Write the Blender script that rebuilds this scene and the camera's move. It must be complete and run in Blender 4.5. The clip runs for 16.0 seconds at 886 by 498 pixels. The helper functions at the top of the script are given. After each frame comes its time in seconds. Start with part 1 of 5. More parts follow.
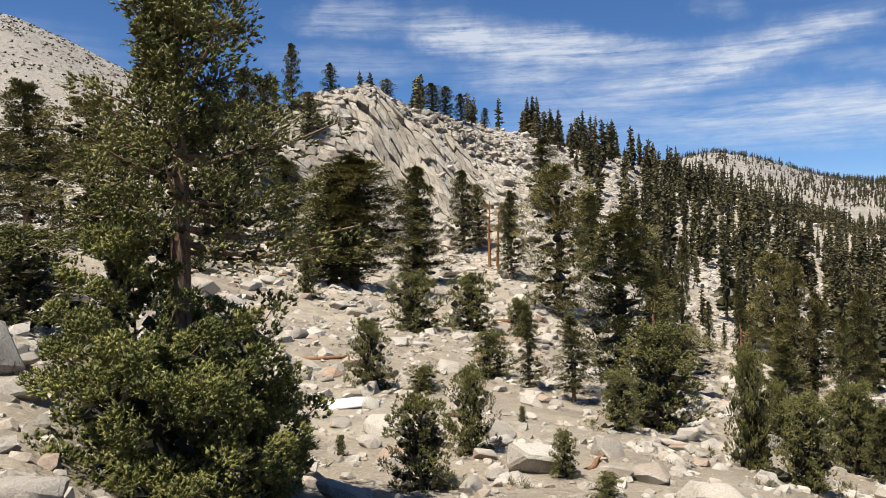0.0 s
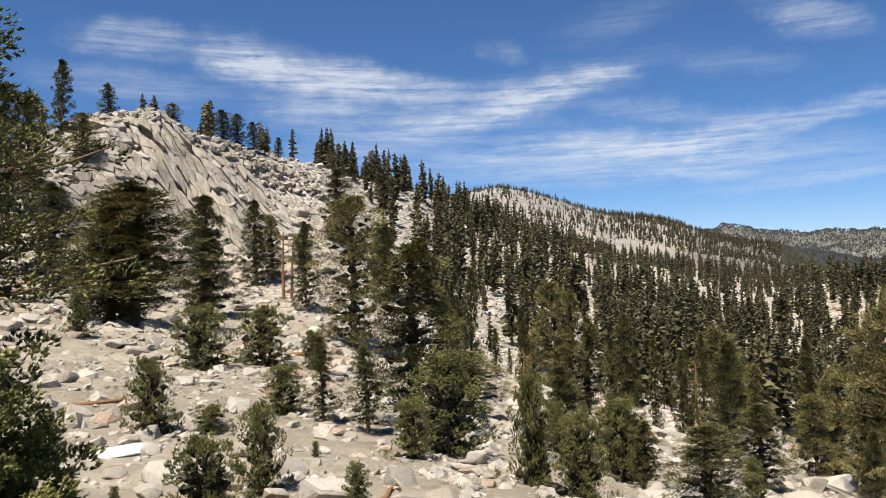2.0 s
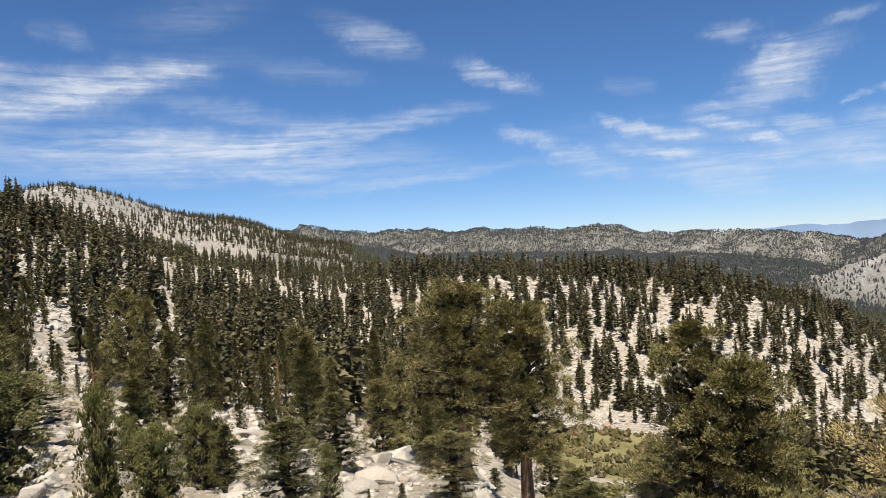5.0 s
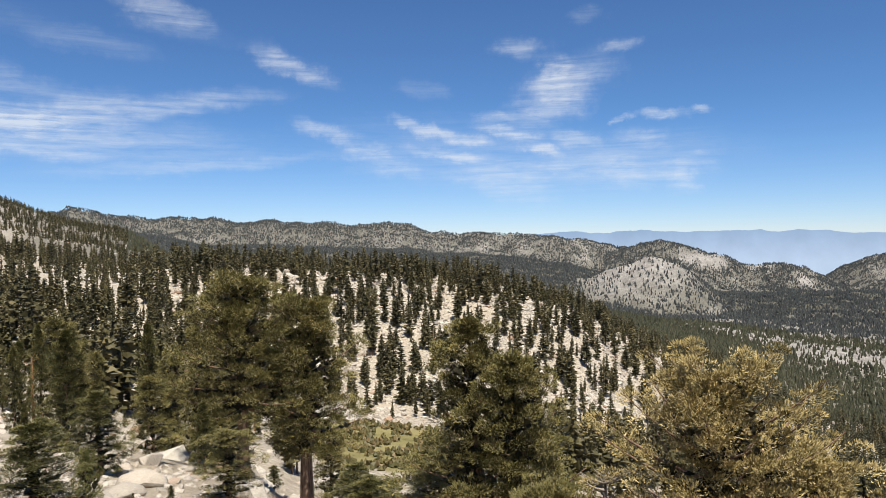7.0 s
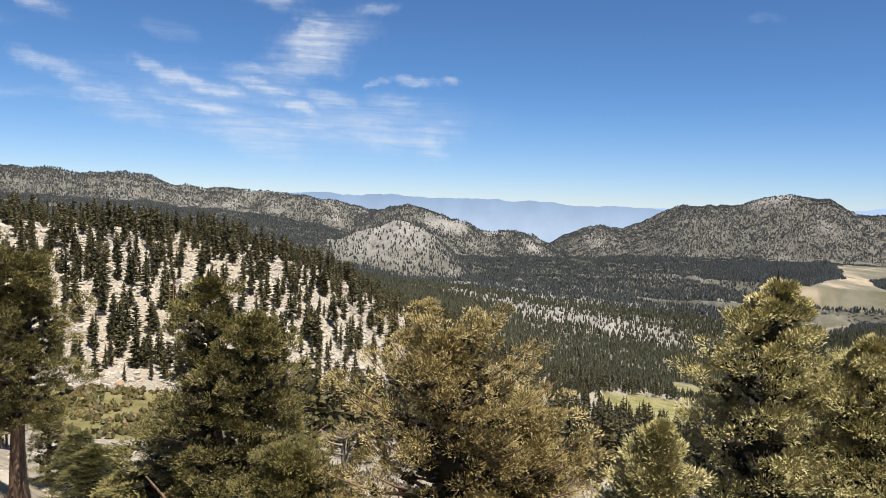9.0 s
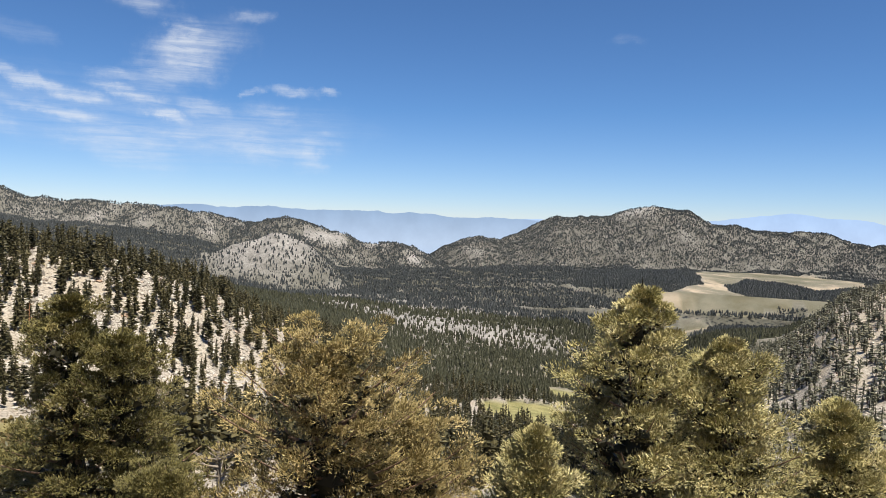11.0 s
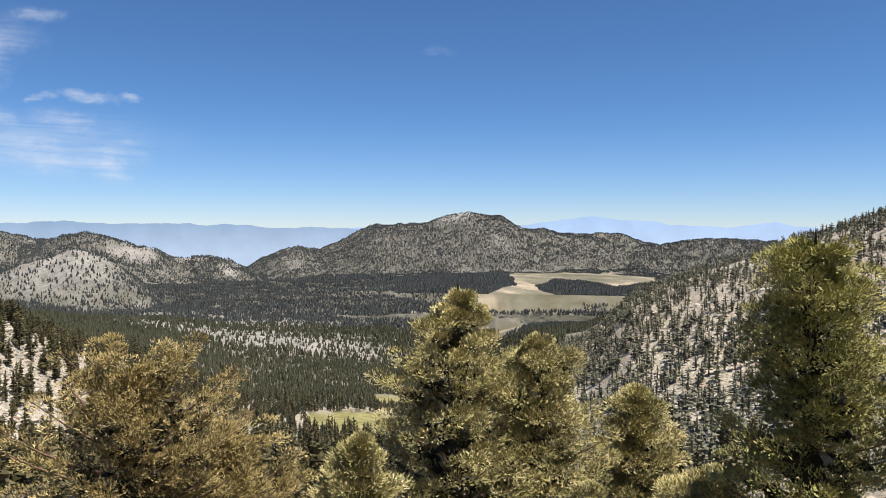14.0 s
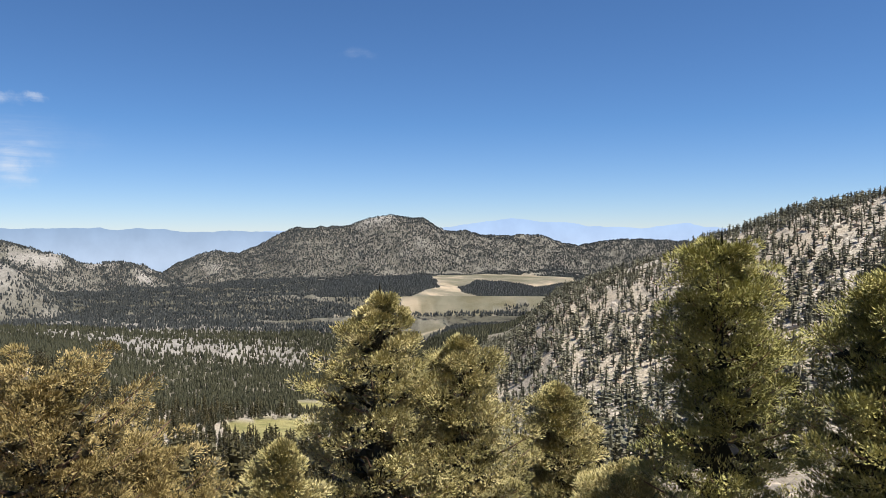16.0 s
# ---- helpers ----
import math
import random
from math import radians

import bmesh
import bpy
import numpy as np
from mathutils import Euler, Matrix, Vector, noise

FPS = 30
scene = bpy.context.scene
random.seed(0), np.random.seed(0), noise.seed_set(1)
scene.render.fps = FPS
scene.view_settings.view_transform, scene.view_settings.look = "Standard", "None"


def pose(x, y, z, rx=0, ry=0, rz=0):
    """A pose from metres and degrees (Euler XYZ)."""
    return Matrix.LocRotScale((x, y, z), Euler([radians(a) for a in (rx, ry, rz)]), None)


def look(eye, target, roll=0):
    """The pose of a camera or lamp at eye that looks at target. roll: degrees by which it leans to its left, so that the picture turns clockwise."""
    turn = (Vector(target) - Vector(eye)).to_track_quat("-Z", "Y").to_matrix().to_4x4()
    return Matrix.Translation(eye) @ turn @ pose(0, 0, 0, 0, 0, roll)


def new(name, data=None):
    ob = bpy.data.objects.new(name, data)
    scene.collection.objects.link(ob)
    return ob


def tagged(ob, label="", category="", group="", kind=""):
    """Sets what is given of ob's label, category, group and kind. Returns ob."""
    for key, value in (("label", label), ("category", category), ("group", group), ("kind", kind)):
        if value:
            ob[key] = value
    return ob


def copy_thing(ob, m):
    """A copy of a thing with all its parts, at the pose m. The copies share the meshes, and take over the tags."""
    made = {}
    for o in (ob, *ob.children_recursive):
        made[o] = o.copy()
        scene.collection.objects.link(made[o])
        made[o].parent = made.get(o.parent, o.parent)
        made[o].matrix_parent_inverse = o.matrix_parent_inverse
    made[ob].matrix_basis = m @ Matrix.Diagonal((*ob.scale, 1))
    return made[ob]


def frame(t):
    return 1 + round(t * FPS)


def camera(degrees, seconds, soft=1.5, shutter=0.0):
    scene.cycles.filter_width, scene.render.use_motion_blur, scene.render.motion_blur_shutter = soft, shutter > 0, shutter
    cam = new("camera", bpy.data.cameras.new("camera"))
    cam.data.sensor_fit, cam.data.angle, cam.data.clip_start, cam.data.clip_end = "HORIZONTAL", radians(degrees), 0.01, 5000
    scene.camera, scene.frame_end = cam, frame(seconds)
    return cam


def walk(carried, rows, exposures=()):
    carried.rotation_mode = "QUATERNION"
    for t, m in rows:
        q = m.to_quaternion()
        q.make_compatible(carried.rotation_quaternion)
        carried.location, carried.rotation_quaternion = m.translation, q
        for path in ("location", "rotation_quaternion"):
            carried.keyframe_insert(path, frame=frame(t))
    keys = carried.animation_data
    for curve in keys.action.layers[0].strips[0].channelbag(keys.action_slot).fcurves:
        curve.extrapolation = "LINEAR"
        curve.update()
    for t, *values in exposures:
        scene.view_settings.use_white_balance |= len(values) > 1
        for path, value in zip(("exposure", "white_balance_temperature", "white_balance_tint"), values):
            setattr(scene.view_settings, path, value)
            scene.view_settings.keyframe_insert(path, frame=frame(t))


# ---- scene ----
cam = camera(61.42, 16.0, soft=0.35)
EYE, ARM, TILT, LEAN = 1.6, 0.3, -0.5, 1.3
LEVEL = pose(0, 0, 0, TILT, LEAN, 0)
ROWS = [
    (0.0, -0.00, -0.00, -0.00),
    (0.5, -2.87, 0.75, 0.42),
    (1.0, -6.67, 1.54, 0.51),
    (1.5, -11.03, 2.10, 0.51),
    (2.0, -15.59, 2.31, 0.66),
    (2.5, -20.39, 2.13, 1.00),
    (3.0, -25.51, 1.81, 1.59),
    (3.5, -31.14, 1.51, 2.12),
    (4.0, -36.81, 1.45, 2.62),
    (4.2, -39.02, 1.45, 2.80),
    (6.3, -57.28, 1.24, 1.90),
    (6.5, -58.79, 1.14, 1.66),
    (7.0, -62.87, 0.56, 0.84),
    (7.5, -67.61, -0.35, 0.10),
    (8.0, -72.84, -1.34, -0.51),
    (8.5, -77.90, -2.09, -1.15),
    (9.0, -81.81, -2.37, -1.55),
    (9.5, -84.61, -2.25, -1.81),
    (12.0, -94.66, -0.67, -0.26),
    (12.5, -96.58, -0.51, 0.06),
    (13.0, -98.77, -0.46, 0.27),
    (13.5, -101.50, -0.50, 0.48),
    (14.0, -104.72, -0.54, 0.63),
    (14.5, -108.19, -0.52, 0.72),
    (15.0, -110.59, -0.47, 0.91),
    (15.5, -111.52, -0.45, 1.00),
    (16.0, -110.66, -0.44, 1.16),
]


def eye_pose(yaw, pitch, roll):
    """Someone turns on the spot with the camera held at arm's length."""
    m = LEVEL @ pose(0, 0, 0, 90 + pitch, roll, yaw)
    a = radians(-yaw)
    return Matrix.Translation((ARM * math.sin(a), ARM * math.cos(a), EYE)) @ m


walk(cam, [(t, eye_pose(yaw, pitch, roll)) for t, yaw, pitch, roll in ROWS])

# ---- light ----
SUN_AZ, SUN_EL = 225.0, 67.0   # degrees clockwise from +y, above the horizon
scene.view_settings.exposure = 0.86
a, e = radians(SUN_AZ), radians(SUN_EL)
sun_way = Vector((math.sin(a) * math.cos(e), math.cos(a) * math.cos(e), math.sin(e)))
sun = new("sun", bpy.data.lights.new("sun", "SUN"))
sun.data.energy, sun.data.angle, sun.data.color = 4.9, radians(0.53), (1.0, 0.94, 0.84)
sun.matrix_world = look(sun_way * 100, (0, 0, 0))

world = bpy.data.worlds.new("sky")
scene.world = world
world.use_nodes = True
wn, wl = world.node_tree.nodes, world.node_tree.links
wn.clear()
w_out = wn.new("ShaderNodeOutputWorld")
w_bg = wn.new("ShaderNodeBackground")
w_sky = wn.new("ShaderNodeTexSky")
w_sky.sky_type, w_sky.sun_disc = "NISHITA", False
w_sky.sun_elevation, w_sky.sun_rotation = radians(SUN_EL), radians(SUN_AZ)
w_sky.altitude, w_sky.air_density, w_sky.dust_density, w_sky.ozone_density = 3200, 1.0, 0.0, 2.0
w_bg.inputs["Strength"].default_value = 0.055


def w_math(op, a, b=None):
    n = wn.new("ShaderNodeMath")
    n.operation = op
    for v, s in zip((a, b), n.inputs):
        if isinstance(v, (int, float)):
            s.default_value = v
        elif v is not None:
            wl.new(v, s)
    return n.outputs[0]


# thin high clouds: veils laid out by azimuth and height in degrees, torn by streaked noise
w_dir = wn.new("ShaderNodeSeparateXYZ")
wl.new(wn.new("ShaderNodeTexCoord").outputs["Generated"], w_dir.inputs[0])
w_az = w_math("MULTIPLY", w_math("ARCTAN2", w_dir.outputs[0], w_dir.outputs[1]), 57.2958)
w_el = w_math("MULTIPLY", w_math("ARCSINE", w_dir.outputs[2]), 57.2958)
w_at = wn.new("ShaderNodeCombineXYZ")
wl.new(w_az, w_at.inputs[0])
wl.new(w_el, w_at.inputs[1])
w_torn = wn.new("ShaderNodeTexNoise")   # tears the outlines of the veils
w_torn.inputs["Scale"].default_value, w_torn.inputs["Detail"].default_value = 0.42, 7
w_torn.inputs["Roughness"].default_value = 0.6
wl.new(w_at.outputs[0], w_torn.inputs["Vector"])
w_half = wn.new("ShaderNodeVectorMath")
w_half.operation = "SUBTRACT"
w_half.inputs[1].default_value = (0.5, 0.5, 0.5)
wl.new(w_torn.outputs["Color"], w_half.inputs[0])
w_swing = wn.new("ShaderNodeVectorMath")
w_swing.operation = "MULTIPLY_ADD"
w_swing.inputs[1].default_value = (6.0, 1.7, 0)
wl.new(w_half.outputs[0], w_swing.inputs[0])
wl.new(w_at.outputs[0], w_swing.inputs[2])


def veil(az, el, long, thick, turn, weight):
    m = wn.new("ShaderNodeMapping")
    m.vector_type = "TEXTURE"
    m.inputs["Location"].default_value = (az, el, 0)
    m.inputs["Rotation"].default_value = (0, 0, radians(turn))
    m.inputs["Scale"].default_value = (1.45 * long, 1.1 * thick + 0.1, 1)
    wl.new(w_swing.outputs[0], m.inputs[0])
    d = wn.new("ShaderNodeVectorMath")
    d.operation = "LENGTH"
    wl.new(m.outputs[0], d.inputs[0])
    f = wn.new("ShaderNodeMapRange")
    f.interpolation_type = "SMOOTHERSTEP"
    f.inputs["From Min"].default_value, f.inputs["From Max"].default_value = 1.0, 0.0
    f.inputs["To Min"].default_value, f.inputs["To Max"].default_value = 0.0, 0.72 * weight
    wl.new(d.outputs["Value"], f.inputs["Value"])
    return f.outputs[0]


# long streaks
veils = [veil(*v) for v in (
    (17.5, 11.6, 14.0, 2.4, 12, 1.0), (22.3, 12.5, 7.3, 1.26, 13, 0.9), (28.6, 7.7, 20.1, 2.52, -2, 0.95), (29.3, 8.9, 8.8, 1.64, -9, 0.8), (36.7, 8.9, 5.4, 1.64, 10, 0.9),
    (44.3, 10.0, 6.1, 1.01, 7, 0.8), (4.3, 15.0, 6.2, 2.14, -6, 1.0), (12.2, 13.9, 6.1, 1.64, -8, 0.8), (6.2, 11.9, 4.8, 2.02, 2, 0.6), (0.2, 15.8, 3.6, 2.52, -12, 0.6),
    (32.0, 11.0, 6.3, 1.26, -9, 0.5), (28.7, 14.0, 2.8, 0.76, -7, 0.5), (51.7, 13.0, 3.5, 1.13, -22, 0.6), (42.4, 16.4, 4.5, 1.39, -19, 0.4))]
# fans beside them
veils += [veil(*v) for v in (
    (44.6, 5.6, 10.7, 0.63, 4, 0.55), (54.4, 8.0, 3.0, 0.76, -21, 0.5), (58.2, 6.1, 3.2, 1.13, -22, 0.5), (34.8, 6.2, 4.3, 0.5, -5, 0.5), (20.7, 16.1, 2.2, 1.13, -10, 0.3),
    (29.4, 17.6, 5.4, 1.89, 11, 0.25), (37.4, 13.9, 4.7, 1.13, -7, 0.3), (-6.7, 16.6, 4.2, 1.89, 1, 0.9), (7.7, 14.3, 10.0, 1.64, -6, 0.8), (-6.7, 13.5, 7.1, 1.64, -3, 0.5),
    (6.5, 12.7, 5.7, 1.77, 0, 0.5), (-28.5, 13.4, 6.0, 2.52, -5, 0.35), (71.8, 10.7, 4.2, 2.65, 26, 1.25), (71.6, 12.5, 1.1, 1.26, 8, 0.8))]
# wisps higher up
veils += [veil(*v[:5], 0.85 * v[5]) for v in (
    (60.9, 8.5, 2.1, 0.63, -21, 1.1), (64.3, 7.7, 2.7, 0.63, -8, 1.1), (67.3, 9.1, 1.7, 0.38, -4, 0.9), (68.1, 8.1, 2.4, 0.57, -13, 1.1), (70.6, 6.7, 1.6, 0.5, -15, 1.1),
    (73.1, 7.4, 2.0, 0.95, -9, 1.0), (78.9, 8.8, 1.9, 0.44, -2, 1.3), (76.3, 8.6, 0.6, 0.38, -3, 1.0), (81.8, 9.0, 1.1, 0.25, -4, 1.0), (63.1, 6.4, 2.9, 0.57, -10, 0.9),
    (67.3, 4.4, 4.7, 2.14, -19, 0.7), (76.4, 4.7, 3.1, 1.39, -7, 0.75), (78.1, 7.1, 2.1, 0.88, -1, 0.7), (80.5, 4.2, 1.5, 1.64, 1, 0.9), (67, 6.2, 13, 3.6, -6, 0.42), (77.5, 5.6, 8, 2.8, 4, 0.4))]
# small puffs over the far ranges
veils += [veil(*v[:5], 0.7 * v[5]) for v in (
    (81.2, 5.4, 2.5, 0.63, 0, 0.5), (71.6, 5.4, 2.5, 0.63, -2, 0.8), (51.8, 12.8, 3.1, 1.01, -23, 0.8), (43.1, 15.8, 3.0, 1.64, -14, 0.6), (54.3, 8.1, 2.7, 0.76, -7, 0.7),
    (57.9, 6.5, 3.0, 0.63, -3, 0.5), (58.7, 5.4, 3.0, 0.76, -3, 0.45), (69.2, 14.1, 2.0, 0.88, -10, 0.5), (73.9, 16.2, 2.0, 0.76, 4, 0.4), (76.4, 13.9, 1.6, 0.5, -6, 0.4),
    (61.6, 11.2, 1.8, 0.88, -10, 0.35), (104.2, 13.0, 1.5, 0.44, 2, 0.22), (69.1, 14.1, 2.4, 0.88, -2, 0.5), (76.2, 13.8, 1.7, 0.44, 4, 0.45))]
total = veils[0]
for v in veils[1:]:
    total = w_math("ADD", total, v)


def streaks(sx, sy, turn, detail, distort):
    m = wn.new("ShaderNodeMapping")
    m.inputs["Rotation"].default_value = (0, 0, radians(turn))
    m.inputs["Scale"].default_value = (sx, sy, 1)
    wl.new(w_at.outputs[0], m.inputs[0])
    t = wn.new("ShaderNodeTexNoise")
    t.inputs["Scale"].default_value, t.inputs["Detail"].default_value = 1.0, detail
    t.inputs["Roughness"].default_value, t.inputs["Distortion"].default_value = 0.62, distort
    wl.new(m.outputs[0], t.inputs["Vector"])
    return t.outputs[0]


w_fine = w_math("ADD", w_math("MULTIPLY", streaks(0.11, 1.9, 9, 8, 0.35), 0.65), w_math("MULTIPLY", streaks(0.38, 1.7, -16, 9, 1.2), 0.35))
w_sharp = wn.new("ShaderNodeMapRange")
w_sharp.inputs["From Min"].default_value, w_sharp.inputs["From Max"].default_value = 0.36, 0.68
wl.new(w_fine, w_sharp.inputs["Value"])
w_cover = w_math("MINIMUM", w_math("MULTIPLY", total, w_math("ADD", w_math("MULTIPLY", w_sharp.outputs[0], 0.82), 0.12)), 0.72)
w_mix = wn.new("ShaderNodeMix")
w_mix.data_type = "RGBA"
wl.new(w_cover, w_mix.inputs[0])
w_deep = wn.new("ShaderNodeMix")   # the deep blue of thin mountain air
w_deep.data_type, w_deep.blend_type = "RGBA", "MULTIPLY"
w_deep.inputs[0].default_value = 1.0
w_low = wn.new("ShaderNodeMapRange")
w_low.inputs["From Min"].default_value, w_low.inputs["From Max"].default_value = 0.0, 8.0
wl.new(w_el, w_low.inputs["Value"])
w_tint = wn.new("ShaderNodeMix")
w_tint.data_type = "RGBA"
w_tint.inputs[6].default_value, w_tint.inputs[7].default_value = (0.88, 0.97, 1.20, 1), (0.635, 0.925, 1.21, 1)
wl.new(w_low.outputs[0], w_tint.inputs[0])
wl.new(w_tint.outputs[2], w_deep.inputs[7])
wl.new(w_sky.outputs[0], w_deep.inputs[6])
wl.new(w_deep.outputs[2], w_mix.inputs[6])
w_mix.inputs[7].default_value = (8.2, 8.6, 9.2, 1)
wl.new(w_mix.outputs[2], w_bg.inputs["Color"])
wl.new(w_bg.outputs[0], w_out.inputs["Surface"])


# ---- materials ----
def material(name, rough=0.8):
    m = bpy.data.materials.new(name)
    m.use_nodes = True
    b = m.node_tree.nodes["Principled BSDF"]
    b.inputs["Roughness"].default_value = rough
    b.inputs["Specular IOR Level"].default_value = 0.2
    return m, m.node_tree.nodes, m.node_tree.links, b


def ramp(nodes, links, source, stops):
    r = nodes.new("ShaderNodeValToRGB")
    el = r.color_ramp.elements
    while len(el) < len(stops):
        el.new(0.5)
    for x, (p, c) in zip(el, stops):
        x.position, x.color = p, (*c, 1)
    links.new(source, r.inputs["Fac"])
    return r.outputs["Color"]


def noise_tex(nodes, links, scale, detail=4.0, rough=0.6, vector=None, kind="ShaderNodeTexNoise"):
    n = nodes.new(kind)
    n.inputs["Scale"].default_value = scale
    n.inputs["Detail"].default_value = detail
    n.inputs["Roughness"].default_value = rough
    if vector is None:
        vector = nodes.new("ShaderNodeTexCoord").outputs["Object"]
    links.new(vector, n.inputs["Vector"])
    return n


def mix(nodes, links, fac, a, b, how="MIX"):
    m = nodes.new("ShaderNodeMix")
    m.data_type, m.blend_type = "RGBA", how
    for value, socket in ((fac, m.inputs[0]), (a, m.inputs[6]), (b, m.inputs[7])):
        if isinstance(value, (int, float)):
            socket.default_value = value
        elif isinstance(value, tuple):
            socket.default_value = (*value, 1)
        else:
            links.new(value, socket)
    return m.outputs[2]


def bump(nodes, links, bsdf, height, strength, distance):
    b = nodes.new("ShaderNodeBump")
    b.inputs["Strength"].default_value, b.inputs["Distance"].default_value = strength, distance
    links.new(height, b.inputs["Height"])
    links.new(b.outputs[0], bsdf.inputs["Normal"])


def foliage(name, dark, light, tip, thin_share=0.14, patches=0.8, tufts=True):
    """Needles: tone by tuft and bough from the mesh, or by loose piece; yellower in patches."""
    m, n, l, b = material(name, 0.5)
    if tufts:
        att = n.new("ShaderNodeAttribute")
        att.attribute_name = "tone"
        tone = att.outputs["Fac"]
    else:
        tone = n.new("ShaderNodeNewGeometry").outputs["Random Per Island"]
    patch = noise_tex(n, l, patches, 4, 0.65)
    col = ramp(n, l, tone, [(0.0, dark), (0.6, light), (1.0, tip)])
    col = mix(n, l, ramp(n, l, patch.outputs[0], [(0.45, (0, 0, 0)), (0.75, (0.5, 0.5, 0.5))]), col, tip)
    l.new(col, b.inputs["Base Color"])
    thin = n.new("ShaderNodeBsdfTranslucent")
    l.new(col, thin.inputs["Color"])
    both = n.new("ShaderNodeMixShader")
    both.inputs[0].default_value = thin_share
    l.new(b.outputs[0], both.inputs[1])
    l.new(thin.outputs[0], both.inputs[2])
    l.new(both.outputs[0], n["Material Output"].inputs["Surface"])
    return m


def rubble_pattern(n, l, pos, scale):
    """Broken stone: cell edges and cell tones at one size."""
    warp = noise_tex(n, l, scale * 1.7, 3, 0.6, pos)
    off = mix(n, l, 0.12 / scale, pos, warp.outputs["Color"], "LINEAR_LIGHT")
    edge = n.new("ShaderNodeTexVoronoi")
    edge.feature = "DISTANCE_TO_EDGE"
    cell = n.new("ShaderNodeTexVoronoi")
    for v in (edge, cell):
        v.inputs["Scale"].default_value = scale
        l.new(off, v.inputs["Vector"])
    return edge.outputs["Distance"], cell.outputs["Color"], cell.outputs["Distance"]


def grey(n, l, color):
    b = n.new("ShaderNodeSeparateColor")
    l.new(color, b.inputs[0])
    return b.outputs[0]


def granite(name):
    m, n, l, b = material(name, 0.9)
    pos = n.new("ShaderNodeTexCoord").outputs["Object"]
    fine = noise_tex(n, l, 5.0, 6, 0.7, pos)
    broad = noise_tex(n, l, 0.09, 5, 0.6, pos)
    e1, c1, d1 = rubble_pattern(n, l, pos, 1.3)
    e2, c2, d2 = rubble_pattern(n, l, pos, 0.33)
    col = ramp(n, l, fine.outputs[0], [(0.25, (0.201, 0.171, 0.127)), (0.5, (0.332, 0.286, 0.218)), (0.8, (0.433, 0.378, 0.294))])
    tone = ramp(n, l, grey(n, l, c1), [(0.0, (0.231, 0.191, 0.143)), (0.5, (0.346, 0.297, 0.228)), (1.0, (0.477, 0.421, 0.334))])
    col = mix(n, l, 0.55, col, tone)
    tone2 = ramp(n, l, grey(n, l, c2), [(0.0, (0.245, 0.201, 0.150)), (0.6, (0.354, 0.305, 0.235)), (1.0, (0.462, 0.406, 0.321))])
    col = mix(n, l, 0.35, col, tone2)
    soil = ramp(n, l, broad.outputs[0], [(0.42, (0.8, 0.8, 0.8)), (0.62, (0, 0, 0))])
    col = mix(n, l, soil, col, mix(n, l, fine.outputs[0], (0.216, 0.177, 0.130), (0.339, 0.291, 0.218)))
    grit = noise_tex(n, l, 12.0, 4, 0.75, pos)
    col = mix(n, l, ramp(n, l, grit.outputs[0], [(0.33, (0.678, 0.648, 0.600)), (0.42, (0, 0, 0))]), col, (0.154, 0.121, 0.084))
    col = mix(n, l, ramp(n, l, grit.outputs[0], [(0.55, (0, 0, 0)), (0.66, (0.678, 0.648, 0.600))]), col, (0.542, 0.467, 0.360))
    loose = n.new("ShaderNodeAttribute")
    loose.attribute_name = "talus"
    e3, c3, d3 = rubble_pattern(n, l, pos, 0.8)
    # the shade in the gaps between stones is painted dark
    stones = mix(n, l, ramp(n, l, e3, [(0.02, (1, 1, 1)), (0.10, (0, 0, 0))]), ramp(n, l, grey(n, l, c3), [(0.0, (0.26, 0.235, 0.20)), (0.6, (0.38, 0.345, 0.295)), (1.0, (0.46, 0.43, 0.38))]), (0.10, 0.085, 0.068))
    col = mix(n, l, loose.outputs["Fac"], col, stones)
    # grey rock tone mixed in with distance, haze put into the colour
    rock = n.new("ShaderNodeAttribute")
    rock.attribute_name = "far_grey"
    crag = noise_tex(n, l, 0.05, 6, 0.7, pos)
    crag2 = noise_tex(n, l, 0.017, 6, 0.75, pos)
    crag3 = noise_tex(n, l, 0.21, 5, 0.7, pos)
    face = mix(n, l, 0.4, mix(n, l, 0.5, crag.outputs[0], crag2.outputs[0]), crag3.outputs[0])
    col = mix(n, l, rock.outputs["Fac"], col, ramp(n, l, face, [(0.38, (0.10, 0.094, 0.085)), (0.5, (0.205, 0.193, 0.176)), (0.6, (0.31, 0.293, 0.270))]))
    # darker ground colour where the woods are thick
    woods_att = n.new("ShaderNodeAttribute")
    woods_att.attribute_name = "woods_tone"
    col = mix(n, l, woods_att.outputs["Fac"], col, mix(n, l, crag.outputs[0], (0.040, 0.040, 0.027), (0.085, 0.080, 0.056)))
    att = n.new("ShaderNodeAttribute")
    att.attribute_name = "cover"
    sep = n.new("ShaderNodeSeparateColor")
    l.new(att.outputs["Color"], sep.inputs[0])
    streak = noise_tex(n, l, 0.009, 5, 0.6, pos)
    flat = ramp(n, l, streak.outputs[0], [(0.36, (0.095, 0.088, 0.055)), (0.48, (0.128, 0.120, 0.086)), (0.60, (0.165, 0.150, 0.110)), (0.68, (0.32, 0.26, 0.19))])
    shore = n.new("ShaderNodeAttribute")
    shore.attribute_name = "shore"
    bank = n.new("ShaderNodeMath")
    bank.operation = "MULTIPLY"
    l.new(shore.outputs["Fac"], bank.inputs[0])
    l.new(ramp(n, l, noise_tex(n, l, 0.006, 4, 0.6, pos).outputs[0], [(0.46, (0, 0, 0)), (0.58, (0.9, 0.9, 0.9))]), bank.inputs[1])
    sand = mix(n, l, bank.outputs[0], flat, (0.37, 0.30, 0.215))
